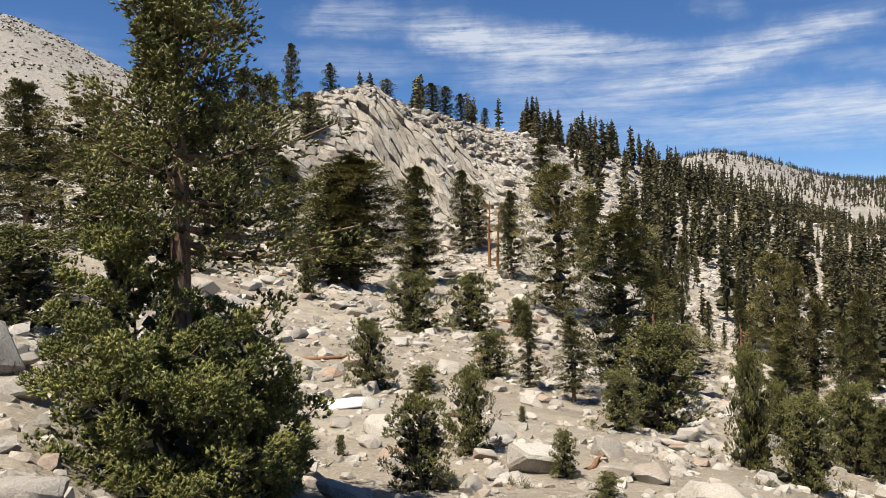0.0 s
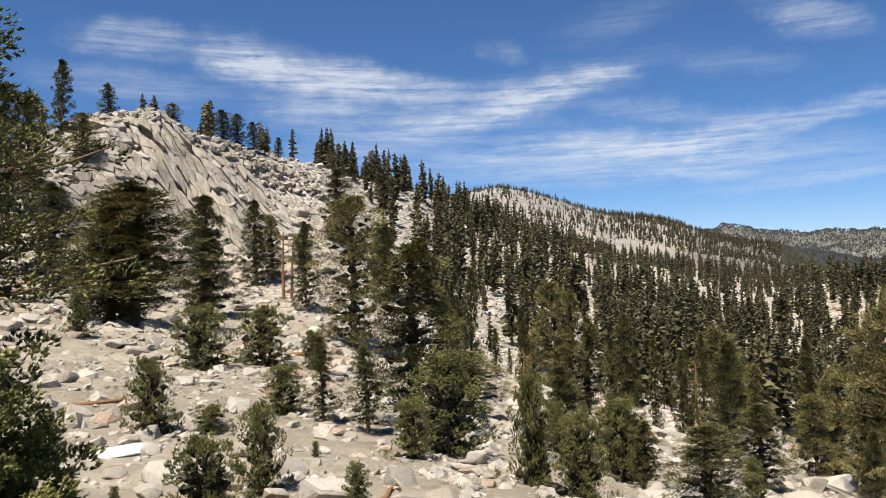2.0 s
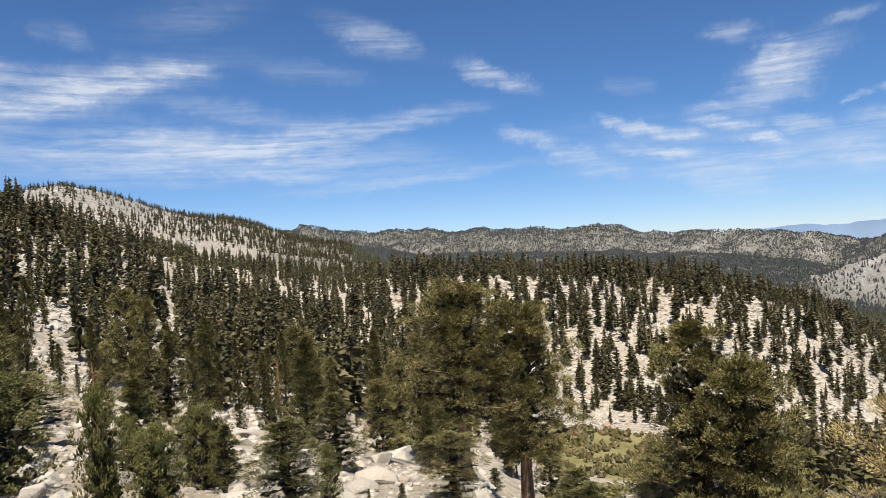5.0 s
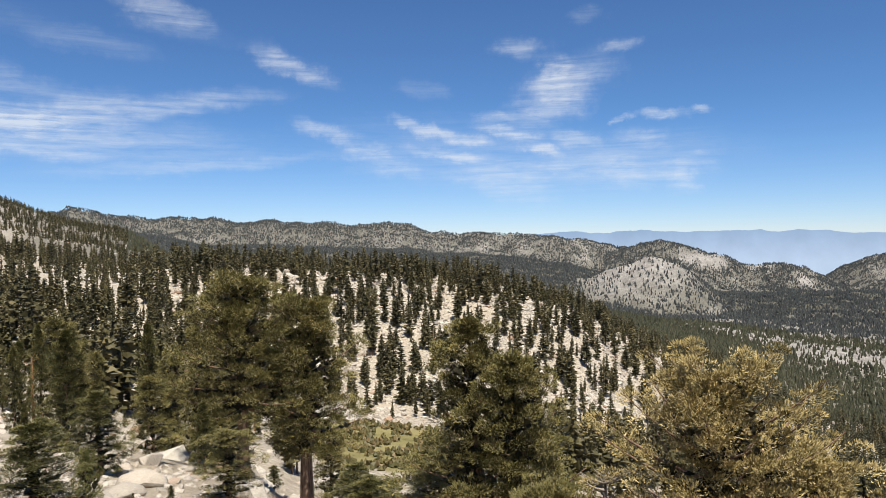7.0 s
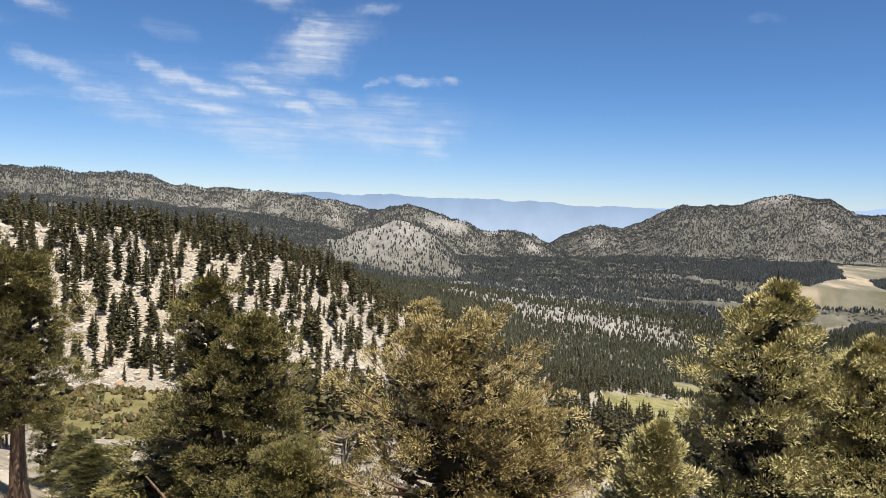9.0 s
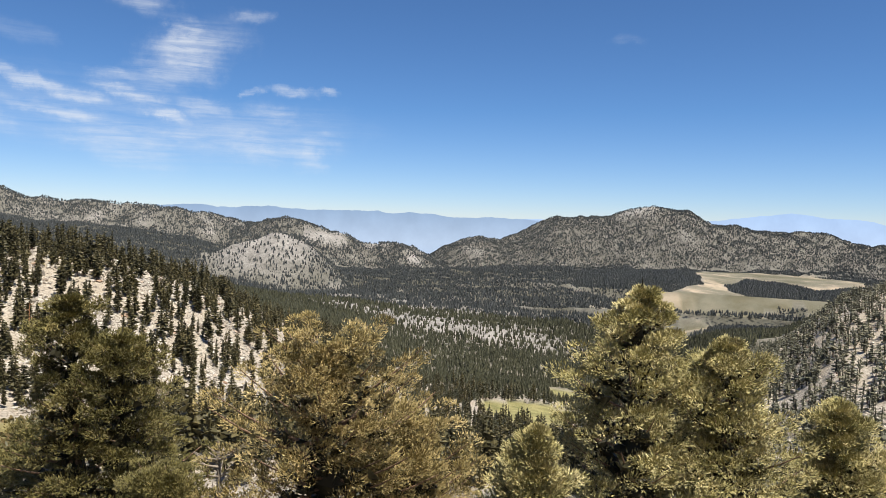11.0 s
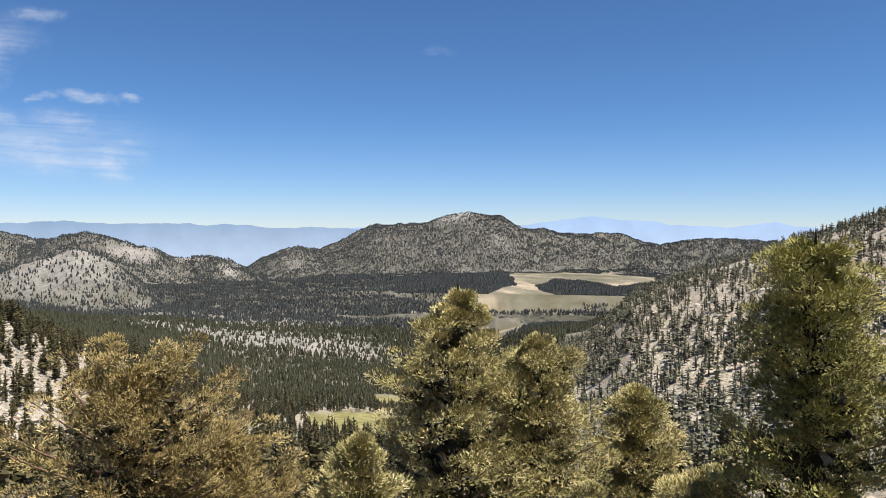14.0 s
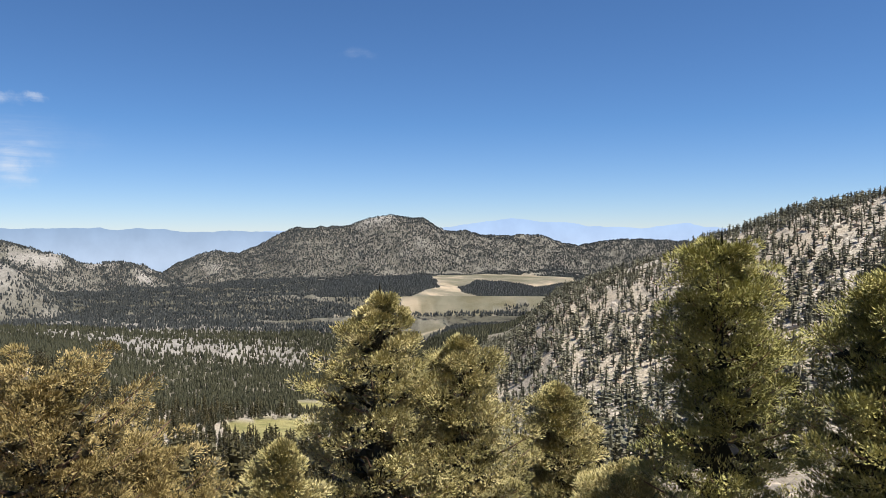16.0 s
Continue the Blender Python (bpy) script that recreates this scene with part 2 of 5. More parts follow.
    grass = ramp(n, l, noise_tex(n, l, 0.1, 4, 0.6, pos).outputs[0], [(0.35, (0.135, 0.13, 0.048)), (0.6, (0.255, 0.228, 0.10))])
    col = mix(n, l, sep.outputs[0], col, sand)
    col = mix(n, l, sep.outputs[1], col, grass)
    col = mix(n, l, sep.outputs[2], col, mix(n, l, 0.45, grass, (0.160, 0.128, 0.056)))
    l.new(col, b.inputs["Base Color"])
    h = mix(n, l, 0.5, e1, grit.outputs[0])
    big = n.new("ShaderNodeBump")
    big.inputs["Strength"].default_value, big.inputs["Distance"].default_value = 0.7, 1.1
    l.new(e2, big.inputs["Height"])
    small = n.new("ShaderNodeBump")
    small.inputs["Strength"].default_value, small.inputs["Distance"].default_value = 0.8, 0.3
    l.new(mix(n, l, loose.outputs["Fac"], h, ramp(n, l, e3, [(0.0, (0, 0, 0)), (0.35, (1, 1, 1))])), small.inputs["Height"])
    l.new(big.outputs[0], small.inputs["Normal"])
    l.new(small.outputs[0], b.inputs["Normal"])
    return m


def rock_material(name, grain=1.0, pale=1.0, rust=1.0):
    """Pale granite with grey and rusty faces, speckle and dark lichen."""
    m, n, l, b = material(name, 0.85)
    pos = n.new("ShaderNodeTexCoord").outputs["Object"]
    obj = n.new("ShaderNodeObjectInfo")
    geo = n.new("ShaderNodeNewGeometry")
    which = n.new("ShaderNodeMath")
    which.operation = "FRACT"
    add = n.new("ShaderNodeMath")
    l.new(obj.outputs["Random"], add.inputs[0])
    l.new(geo.outputs["Random Per Island"], add.inputs[1])
    l.new(add.outputs[0], which.inputs[0])
    stops = [(0.0, (0.219, 0.197, 0.166)), (0.35, (0.319, 0.290, 0.249)), (0.75, (0.392, 0.365, 0.318))]
    stops += [(0.95, (0.319, 0.266, 0.214)), (1.0, (0.265, 0.173, 0.117))] if rust else [(1.0, (0.338, 0.314, 0.278))]
    col = ramp(n, l, which.outputs[0], [(p, tuple(v * pale for v in c)) for p, c in stops])
    speck = noise_tex(n, l, 22 / grain, 4, 0.7, pos)
    stain = noise_tex(n, l, 1.1 / grain ** 0.5, 5, 0.65, pos)
    col = mix(n, l, 0.5, col, ramp(n, l, speck.outputs[0], [(0.35, (0.35, 0.33, 0.30)), (0.65, (0.75, 0.73, 0.70))]), "OVERLAY")
    col = mix(n, l, ramp(n, l, stain.outputs[0], [(0.55, (0, 0, 0)), (0.72, (0.7, 0.7, 0.7))]), col, (0.168, 0.148, 0.124))
    blot = noise_tex(n, l, 4.5 / grain, 6, 0.75, pos)
    col = mix(n, l, ramp(n, l, blot.outputs[0], [(0.30, (0.75, 0.75, 0.75)), (0.44, (0, 0, 0))]), col, (0.080, 0.072, 0.060))
    col = mix(n, l, ramp(n, l, blot.outputs[0], [(0.56, (0, 0, 0)), (0.68, (0.6, 0.6, 0.6))]), col, (0.448, 0.416, 0.360))
    crack = stain.outputs[0]
    if not rust:
        # cracks and water stains running down the face
        mp = n.new("ShaderNodeMapping")
        mp.inputs["Rotation"].default_value = (0, radians(-28), 0)
        mp.inputs["Scale"].default_value = (1.6, 1.6, 0.22)
        l.new(pos, mp.inputs["Vector"])
        run = noise_tex(n, l, 0.8, 7, 0.7, mp.outputs[0])
        crack = ramp(n, l, run.outputs[0], [(0.36, (0, 0, 0)), (0.5, (1, 1, 1))])
        col = mix(n, l, mix(n, l, 0.6, (1, 1, 1), crack), (0.12, 0.105, 0.085), col)
        warm = noise_tex(n, l, 0.16, 4, 0.6, pos)
        col = mix(n, l, ramp(n, l, warm.outputs[0], [(0.42, (0, 0, 0)), (0.62, (0.6, 0.6, 0.6))]), col, (0.40, 0.335, 0.25))
    l.new(col, b.inputs["Base Color"])
    bump(n, l, b, mix(n, l, 0.4, mix(n, l, 0.5, speck.outputs[0], blot.outputs[0]), crack), 0.75, 0.09 * grain)
    return m


def plain(name, light, dark):
    m, n, l, b = material(name, 0.6)
    t = noise_tex(n, l, 4.0, 5, 0.6)
    l.new(ramp(n, l, t.outputs[0], [(0.35, dark), (0.6, light)]), b.inputs["Base Color"])
    bump(n, l, b, t.outputs[0], 0.4, 0.05)
    return m


def bark_material(name, dark, light):
    m, n, l, b = material(name, 0.9)
    pos = n.new("ShaderNodeTexCoord").outputs["Object"]
    mp = n.new("ShaderNodeMapping")
    mp.inputs["Scale"].default_value = (9, 9, 1.6)
    l.new(pos, mp.inputs["Vector"])
    t = noise_tex(n, l, 1.5, 6, 0.7, mp.outputs[0])
    l.new(ramp(n, l, t.outputs[0], [(0.35, dark), (0.65, light)]), b.inputs["Base Color"])
    bump(n, l, b, t.outputs[0], 0.8, 0.04)
    return m


GRANITE = granite("granite_ground")
ROCK = rock_material("granite_rock", 1.0, 1.0)
CLIFF = rock_material("cliff_rock", 3.5, 0.92, 0.0)
NEEDLES = foliage("needles", (0.020, 0.025, 0.008), (0.098, 0.100, 0.030), (0.25, 0.225, 0.075), 0.05, 2.2)
NEEDLES_OLIVE = foliage("olive_needles", (0.018, 0.020, 0.007), (0.074, 0.072, 0.023), (0.17, 0.145, 0.050), 0.05, 0.5)
NEEDLES_GOLD = foliage("yellow_needles", (0.062, 0.063, 0.024), (0.325, 0.285, 0.115), (0.62, 0.54, 0.30), 0.05, 0.9)
NEEDLES_OCHRE = foliage("ochre_needles", (0.028, 0.027, 0.010), (0.125, 0.110, 0.036), (0.30, 0.25, 0.10), 0.05, 0.7)
NEEDLES_RUST = foliage("golden_brown_needles", (0.042, 0.037, 0.014), (0.245, 0.190, 0.072), (0.54, 0.43, 0.21), 0.05, 0.9)
NEEDLES_FAR = foliage("needles_far", (0.018, 0.018, 0.009), (0.066, 0.059, 0.026), (0.14, 0.115, 0.052), 0.05, 0.12)
NEEDLES_GREY = foliage("grey_green_needles", (0.048, 0.050, 0.036), (0.130, 0.126, 0.085), (0.205, 0.19, 0.125), 0.05, 0.12)
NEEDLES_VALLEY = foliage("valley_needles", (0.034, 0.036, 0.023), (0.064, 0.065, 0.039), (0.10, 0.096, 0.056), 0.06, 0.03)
NEEDLES_FRESH = foliage("fresh_needles", (0.046, 0.052, 0.017), (0.250, 0.240, 0.078), (0.52, 0.47, 0.20), 0.05, 0.9)
NEEDLES_DEEP = foliage("deep_green_needles", (0.014, 0.020, 0.006), (0.105, 0.112, 0.030), (0.30, 0.275, 0.085), 0.05, 2.2)
# far needles: a slight blue cast of haze is put into the colour
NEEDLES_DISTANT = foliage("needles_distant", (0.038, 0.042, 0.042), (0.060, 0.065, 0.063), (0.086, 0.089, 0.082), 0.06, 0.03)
BARK = bark_material("bark", (0.09, 0.058, 0.040), (0.27, 0.18, 0.125))
DEAD = bark_material("dead_wood", (0.136, 0.064, 0.030), (0.306, 0.170, 0.085))
GREYWOOD = bark_material("grey_wood", (0.136, 0.111, 0.085), (0.306, 0.264, 0.221))
# for inner crown faces: the crown's shade painted as a dark tone
INNER_SHADE = foliage("inner_shade", (0.012, 0.012, 0.006), (0.024, 0.022, 0.011), (0.045, 0.038, 0.018), 0.0, 0.8, False)
TUFT = foliage("dry_tuft", (0.052, 0.052, 0.026), (0.111, 0.104, 0.052), (0.192, 0.163, 0.089), 0.1, 0.8, False)
SCRUB = foliage("willow_scrub", (0.040, 0.042, 0.015), (0.100, 0.088, 0.032), (0.165, 0.115, 0.055), 0.1, 0.2, False)
SHRUB = foliage("dark_shrub", (0.016, 0.018, 0.009), (0.045, 0.044, 0.020), (0.075, 0.066, 0.030), 0.06, 0.2, False)
SNOW = plain("old_snow", (0.78, 0.80, 0.83), (0.62, 0.62, 0.62))


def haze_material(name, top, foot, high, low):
    """Distance painted as haze: a faint glow of its own, paler towards the foot."""
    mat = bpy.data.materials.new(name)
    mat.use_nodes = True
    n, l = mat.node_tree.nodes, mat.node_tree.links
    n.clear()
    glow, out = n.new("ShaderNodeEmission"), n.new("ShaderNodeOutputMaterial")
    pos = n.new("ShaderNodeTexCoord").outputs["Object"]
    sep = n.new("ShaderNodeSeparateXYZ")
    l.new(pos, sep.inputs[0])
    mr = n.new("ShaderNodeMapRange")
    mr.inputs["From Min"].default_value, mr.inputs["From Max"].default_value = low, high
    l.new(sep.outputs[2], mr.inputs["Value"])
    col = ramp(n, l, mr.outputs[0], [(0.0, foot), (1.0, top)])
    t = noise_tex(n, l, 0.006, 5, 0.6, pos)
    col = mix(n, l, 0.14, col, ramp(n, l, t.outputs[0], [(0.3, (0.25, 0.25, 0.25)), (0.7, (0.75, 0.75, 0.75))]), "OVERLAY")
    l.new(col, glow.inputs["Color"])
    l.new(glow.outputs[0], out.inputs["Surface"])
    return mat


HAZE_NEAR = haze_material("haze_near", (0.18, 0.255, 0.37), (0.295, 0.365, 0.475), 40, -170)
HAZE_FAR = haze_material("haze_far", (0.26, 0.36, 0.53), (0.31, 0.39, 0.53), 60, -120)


# ---- the lie of the land ----
def hash2(ix, iy, seed):
    h = (ix.astype(np.int64) * 374761393 + iy.astype(np.int64) * 668265263 + seed * 974711) & 0x7FFFFFFF
    h = ((h ^ (h >> 13)) * 1274126177) & 0x7FFFFFFF
    return ((h ^ (h >> 16)) & 0xFFFF) / 65535.0


def value_noise(x, y, seed=0):
    ix, iy = np.floor(x), np.floor(y)
    fx, fy = x - ix, y - iy
    fx, fy = fx * fx * (3 - 2 * fx), fy * fy * (3 - 2 * fy)
    a, b = hash2(ix, iy, seed), hash2(ix + 1, iy, seed)
    c, d = hash2(ix, iy + 1, seed), hash2(ix + 1, iy + 1, seed)
    return (a * (1 - fx) + b * fx) * (1 - fy) + (c * (1 - fx) + d * fx) * fy


def fbm(x, y, octaves=4, seed=0):
    total, amp = np.zeros_like(x), 0.5
    for k in range(octaves):
        total += amp * (value_noise(x * 2.03 ** k, y * 2.03 ** k, seed + 17 * k) - 0.5)
        amp *= 0.5
    return total


AZ, DIST, RISE = [], [], []


def profile(az, distances, rises):
    """One radial section through the land: its azimuth, and the sight angle of the ground at ten distances."""
    AZ.append(az), DIST.append(np.log(distances)), RISE.append(rises)


profile(-70, (4, 10, 20, 40, 70, 110, 200, 350, 700, 4800), (-14, -3, 3, 6, 8, 10, 12, 14, 17, 2))
profile(-45, (4, 10, 20, 40, 70, 110, 200, 350, 750, 4800), (-18, -8, -2, 2, 4, 6, 8, 10, 17, 2))
profile(-30, (4, 10, 20, 40, 70, 110, 200, 350, 750, 4800), (-22, -11, -5, -1.5, 1, 3, 5, 7, 15.3, 2))
profile(-20, (4, 10, 20, 40, 70, 110, 180, 350, 750, 4800), (-22, -17, -8.5, -3.5, 0, 3, 6, 7, 11.5, 2))
profile(-13, (4, 10, 20, 40, 60, 95, 132, 200, 600, 4800), (-23, -19, -12, -5.5, -2.2, 1.8, 9.2, 8, 6, 1))
profile(-9, (4, 10, 20, 40, 60, 104, 132, 200, 600, 4800), (-23, -19.5, -13, -6, -3.0, 1.2, 10.9, 9, 5, 1))
profile(-5.5, (4, 10, 20, 39, 62, 108, 135, 205, 600, 4800), (-23, -19.5, -13.2, -6.8, -3.4, 0.7, 11.5, 9.2, 4.5, 1))
profile(-2, (4, 10, 20, 38, 65, 112, 140, 210, 600, 4800), (-23, -19.5, -13.4, -7.6, -3.8, 0.2, 9.7, 8.5, 4, 1))
profile(5, (4, 10, 20, 35, 70, 120, 160, 240, 600, 4800), (-23, -19.5, -13.6, -9, -3.8, 1.2, 8.0, 6.0, 3, 1))
profile(12, (4, 10, 20, 35, 70, 130, 200, 350, 800, 4800), (-23, -19.5, -14, -10.5, -5.6, 0.6, 5.8, 2.0, 4.2, 1))
profile(20, (4, 10, 20, 35, 75, 150, 260, 420, 830, 4800), (-23, -19.5, -15, -12.2, -8.2, -2.4, 2.7, 1.8, 5.9, 1))
profile(30, (4, 10, 20, 32, 75, 160, 290, 480, 880, 4800), (-24, -20, -17, -14.5, -11, -6, -0.8, 0.2, 3.3, 0.5))
profile(38, (4, 10, 20, 32, 75, 160, 300, 520, 900, 4800), (-25, -21, -18.5, -15.8, -13, -8, -2.4, -0.9, 0.9, -1))
profile(46, (4, 10, 20, 32, 70, 160, 290, 600, 2000, 4800), (-26, -23, -19.5, -16.6, -16, -10, -1.7, -4.2, -0.6, -3))
profile(55, (4, 10, 20, 35, 80, 165, 280, 700, 2200, 4800), (-28, -26, -25, -24, -19, -13.5, -2.5, -5.0, -0.8, -3.5))
profile(65, (4, 10, 20, 35, 80, 170, 280, 800, 2200, 4800), (-30, -29, -28, -27, -20, -14.2, -3.5, -5.4, -1.4, -4))
profile(72, (4, 10, 20, 35, 80, 180, 280, 900, 2100, 4800), (-31, -30, -29, -28, -20, -14.5, -5.5, -5.8, -2.3, -4))
profile(80, (4, 10, 20, 35, 80, 190, 290, 1000, 2000, 4800), (-32, -31, -30, -29, -21, -16, -10.4, -6.4, -4.7, -4.6))
profile(90, (4, 10, 20, 35, 80, 200, 420, 1000, 2200, 4800), (-32, -31, -30, -28, -21, -18, -14, -7.1, -4.4, -4.7))
profile(100, (4, 10, 20, 35, 80, 200, 420, 1000, 2300, 4800), (-32, -31, -30, -28, -21, -18.5, -14.7, -7.8, -3.95, -4.6))
profile(108, (4, 10, 20, 35, 80, 200, 1000, 1320, 2650, 4800), (-32, -31, -30, -28, -22, -18, -9.3, -7.05, -3.58, -3.5))
profile(115, (4, 10, 20, 35, 80, 200, 480, 1320, 2650, 4800), (-32, -31, -29, -27, -22, -16, -8.4, -7.05, -3.58, -2.0))
profile(120, (4, 10, 20, 35, 80, 190, 480, 1320, 2650, 4800), (-31, -30, -28, -26, -21, -14, -4.6, -7.0, -3.58, -2.0))
profile(125, (4, 10, 20, 35, 80, 190, 470, 1320, 2650, 4800), (-31, -30, -27, -25, -20, -12.5, -3.2, -6.8, -3.58, -2.0))
profile(131, (4, 10, 20, 35, 80, 180, 460, 1300, 2600, 4800), (-30, -29, -26, -24, -18, -11, -0.9, -5, -3.5, -2.0))
profile(138, (4, 10, 20, 35, 80, 180, 440, 1300, 2600, 4800), (-29, -28, -24, -21, -16, -9, 1.6, -3, -3, -2.0))
profile(150, (4, 10, 20, 35, 80, 180, 440, 1300, 2600, 4800), (-27, -24, -20, -17, -12, -6, 4.5, 1, -1, -1))
profile(180, (4, 10, 20, 35, 80, 180, 440, 1300, 2600, 4800), (-22, -12, -6, -3, 0, 3, 7.5, 5, 2, 0))
profile(230, (4, 10, 20, 35, 80, 180, 440, 1300, 2600, 4800), (-18, -4, 2, 5, 7, 9, 10, 6, 3, 0))
profile(290, (4, 10, 20, 40, 70, 110, 200, 350, 700, 4800), (-14, -3, 3, 6, 8, 10, 12, 14, 17, 2))
AZ, DIST, RISE = np.array(AZ, float), np.array(DIST), np.array(RISE, float)


# crests beyond the valley: distance, width of the near and far flank, then azimuth and sight angle along the crest
RIDGES = []
RIDGES.append((2800, 620, 500,
               (31, 34, 36.2, 38.7, 41.3, 46.7, 52.4, 55, 58.4, 60.1, 61.9, 64.9, 66.6, 70.5, 74.3, 78, 81),
               (1.2, 2.0, 2.4, 2.1, 1.75, 1.65, 1.3, 1.45, 1.35, 1.2, 0.65, 0.5, 0.2, 0.15, -0.6, -0.8, -3)))
RIDGES.append((2500, 380, 400,
               (75, 78.2, 79.2, 81.2, 83.6, 85.3, 87.4, 88.7, 90, 91.5),
               (-1.6, -0.6, -0.5, -1.0, -1.9, -2.4, -2.0, -2.4, -2.95, -4)))
RIDGES.append((3300, 640, 600,
               (88.5, 90, 91.2, 92.5, 93.7, 95.3, 97.3, 99.6, 103.7, 105.4, 106.7, 109.2, 110.8, 113.7, 118.7, 120.9, 124.4, 128, 136),
               (-3.6, -3.1, -2.45, -1.65, -1.4, -1.9, -1.0, 0.15, 0.3, 0.9, 1.05, 0.85, -0.05, -0.45, -0.7, -1.2, -0.7, -1.0, -1.6)))
RIDGES.append((4000, 350, 300,
               (112.5, 115, 116.6, 118, 121),
               (-1.0, -0.2, -0.08, -0.35, -1.2)))
RIDGES.append((1350, 190, 170,
               (70.6, 71.6, 72.7, 73.6, 75.7, 78.2, 80.4, 82, 84.2),
               (-5.4, -3.9, -3.0, -3.25, -2.55, -1.6, -2.2, -3.4, -5.4)))


def ridge(r, az, far, near_flank, far_flank, azs, rises):
    crest = EYE + far * np.tan(np.radians(np.interp(az, azs, rises, left=-9, right=-9)))
    s = np.clip(1 - np.where(r < far, (far - r) / near_flank, (r - far) / far_flank), 0, 1)
    foot = EYE + far * math.tan(radians(-5.5))
    return np.where(s > 0, foot + (crest - foot) * (s * s * (3 - 2 * s) * 0.5 + s * 0.5), -1e4)


def columns(az):
    """Blend the sections smoothly round the circle: log distances and rises for each azimuth."""
    az = (np.asarray(az, float) + 70) % 360 - 70
    i = np.clip(np.searchsorted(AZ, az, "right") - 1, 0, len(AZ) - 2)
    f = (az - AZ[i]) / (AZ[i + 1] - AZ[i])
    f = f * f * (3 - 2 * f) * 0.6 + f * 0.4
    return DIST[i] * (1 - f)[:, None] + DIST[i + 1] * f[:, None], RISE[i] * (1 - f)[:, None] + RISE[i + 1] * f[:, None]


def base_height(x, y):
    """The ground's height without its fine relief."""
    x, y = np.atleast_1d(np.asarray(x, float)), np.atleast_1d(np.asarray(y, float))
    r = np.maximum(np.hypot(x, y), 0.01)
    az = np.degrees(np.arctan2(x, y))
    d, e = columns(az)
    lr = np.log(r)
    slope = np.diff(e, axis=1) / np.diff(d, axis=1)
    # limited tangents keep the sections from overshooting
    m = np.zeros_like(e)
    a, b = slope[:, :-1], slope[:, 1:]
    m[:, 1:-1] = np.where(a * b > 0, 2 * a * b / np.where(np.abs(a + b) < 1e-9, 1, a + b), 0)
    m[:, 0], m[:, -1] = slope[:, 0], slope[:, -1]
    k = np.clip((lr[:, None] >= d).sum(1) - 1, 0, 8)
    n = np.arange(len(r))
    h = d[n, k + 1] - d[n, k]
    t = np.clip((lr - d[n, k]) / h, 0, 1)
    rise = ((1 + 2 * t) * (1 - t) ** 2 * e[n, k] + t * (1 - t) ** 2 * h * m[n, k]
            + t * t * (3 - 2 * t) * e[n, k + 1] + t * t * (t - 1) * h * m[n, k + 1])
    z = EYE + r * np.tan(np.radians(rise))
    flat = np.clip((r - 1.2) / 2.8, 0, 1)
    z = np.where(r < 4, z * 0 + (EYE + 4 * np.tan(np.radians(e[:, 0]))) * flat * flat, z)
    for row in RIDGES:
        z = np.maximum(z, ridge(r, az, *row))
    return z


WIDE_MEADOW = ((109.4, 2714), (111.3, 2813), (114.8, 2809), (118.3, 2676), (121, 2590), (121, 2421), (118.3, 2261), (115.7, 2379), (113.4, 2431), (112, 2144), (112.7, 2023), (114.8, 1790),
               (117.4, 1683), (122, 1600), (122, 1450), (115.7, 1500), (113.5, 1400), (108.9, 1300), (107, 1360), (107, 1470), (108.5, 1573), (108.3, 1796), (110.5, 2104), (109.6, 2412))


def within(az, r, corners):
    """Which spots lie inside a plan given by azimuth and distance."""
    inside = np.zeros(np.shape(az), bool)
    for (a0, r0), (a1, r1) in zip(corners, corners[1:] + corners[:1]):
        if a0 != a1:
            inside ^= ((a0 > az) != (a1 > az)) & (r < (r1 - r0) * (az - a0) / (a1 - a0) + r0)
    return inside


def meadow_mask(x, y):
    """Sand and grass flats without trees: the wide one, the near one in the valley and the one under the hill."""
    r, az = np.hypot(x, y), np.degrees(np.arctan2(x, y))
    w = 7 * fbm(x / 200, y / 200, 4, 5)
    body = within(az + 0.25 * w, r + 18 * w, WIDE_MEADOW)
    patch = ((r > 1055 + 15 * w) & (r < 1175) & (az > 108.7 + 0.2 * w) & (az < 110.9)) | ((r > 1195) & (r < 1300 + 15 * w) & (az > 102.2) & (az < 104.0 + 0.2 * w))
    small = (((az - 98.2 + 0.3 * w) / 4.0) ** 2 + ((r - 412) / 46) ** 2 < 1) | (((az - 100.6) / 1.3) ** 2 + ((r - 515 + 9 * w) / 34) ** 2 < 1)
    near = ((az - 59.0) / 8.0) ** 2 + ((r - 140 + 4 * w) / 27) ** 2 < 1
    return (body | patch) & (az < 123), small, near


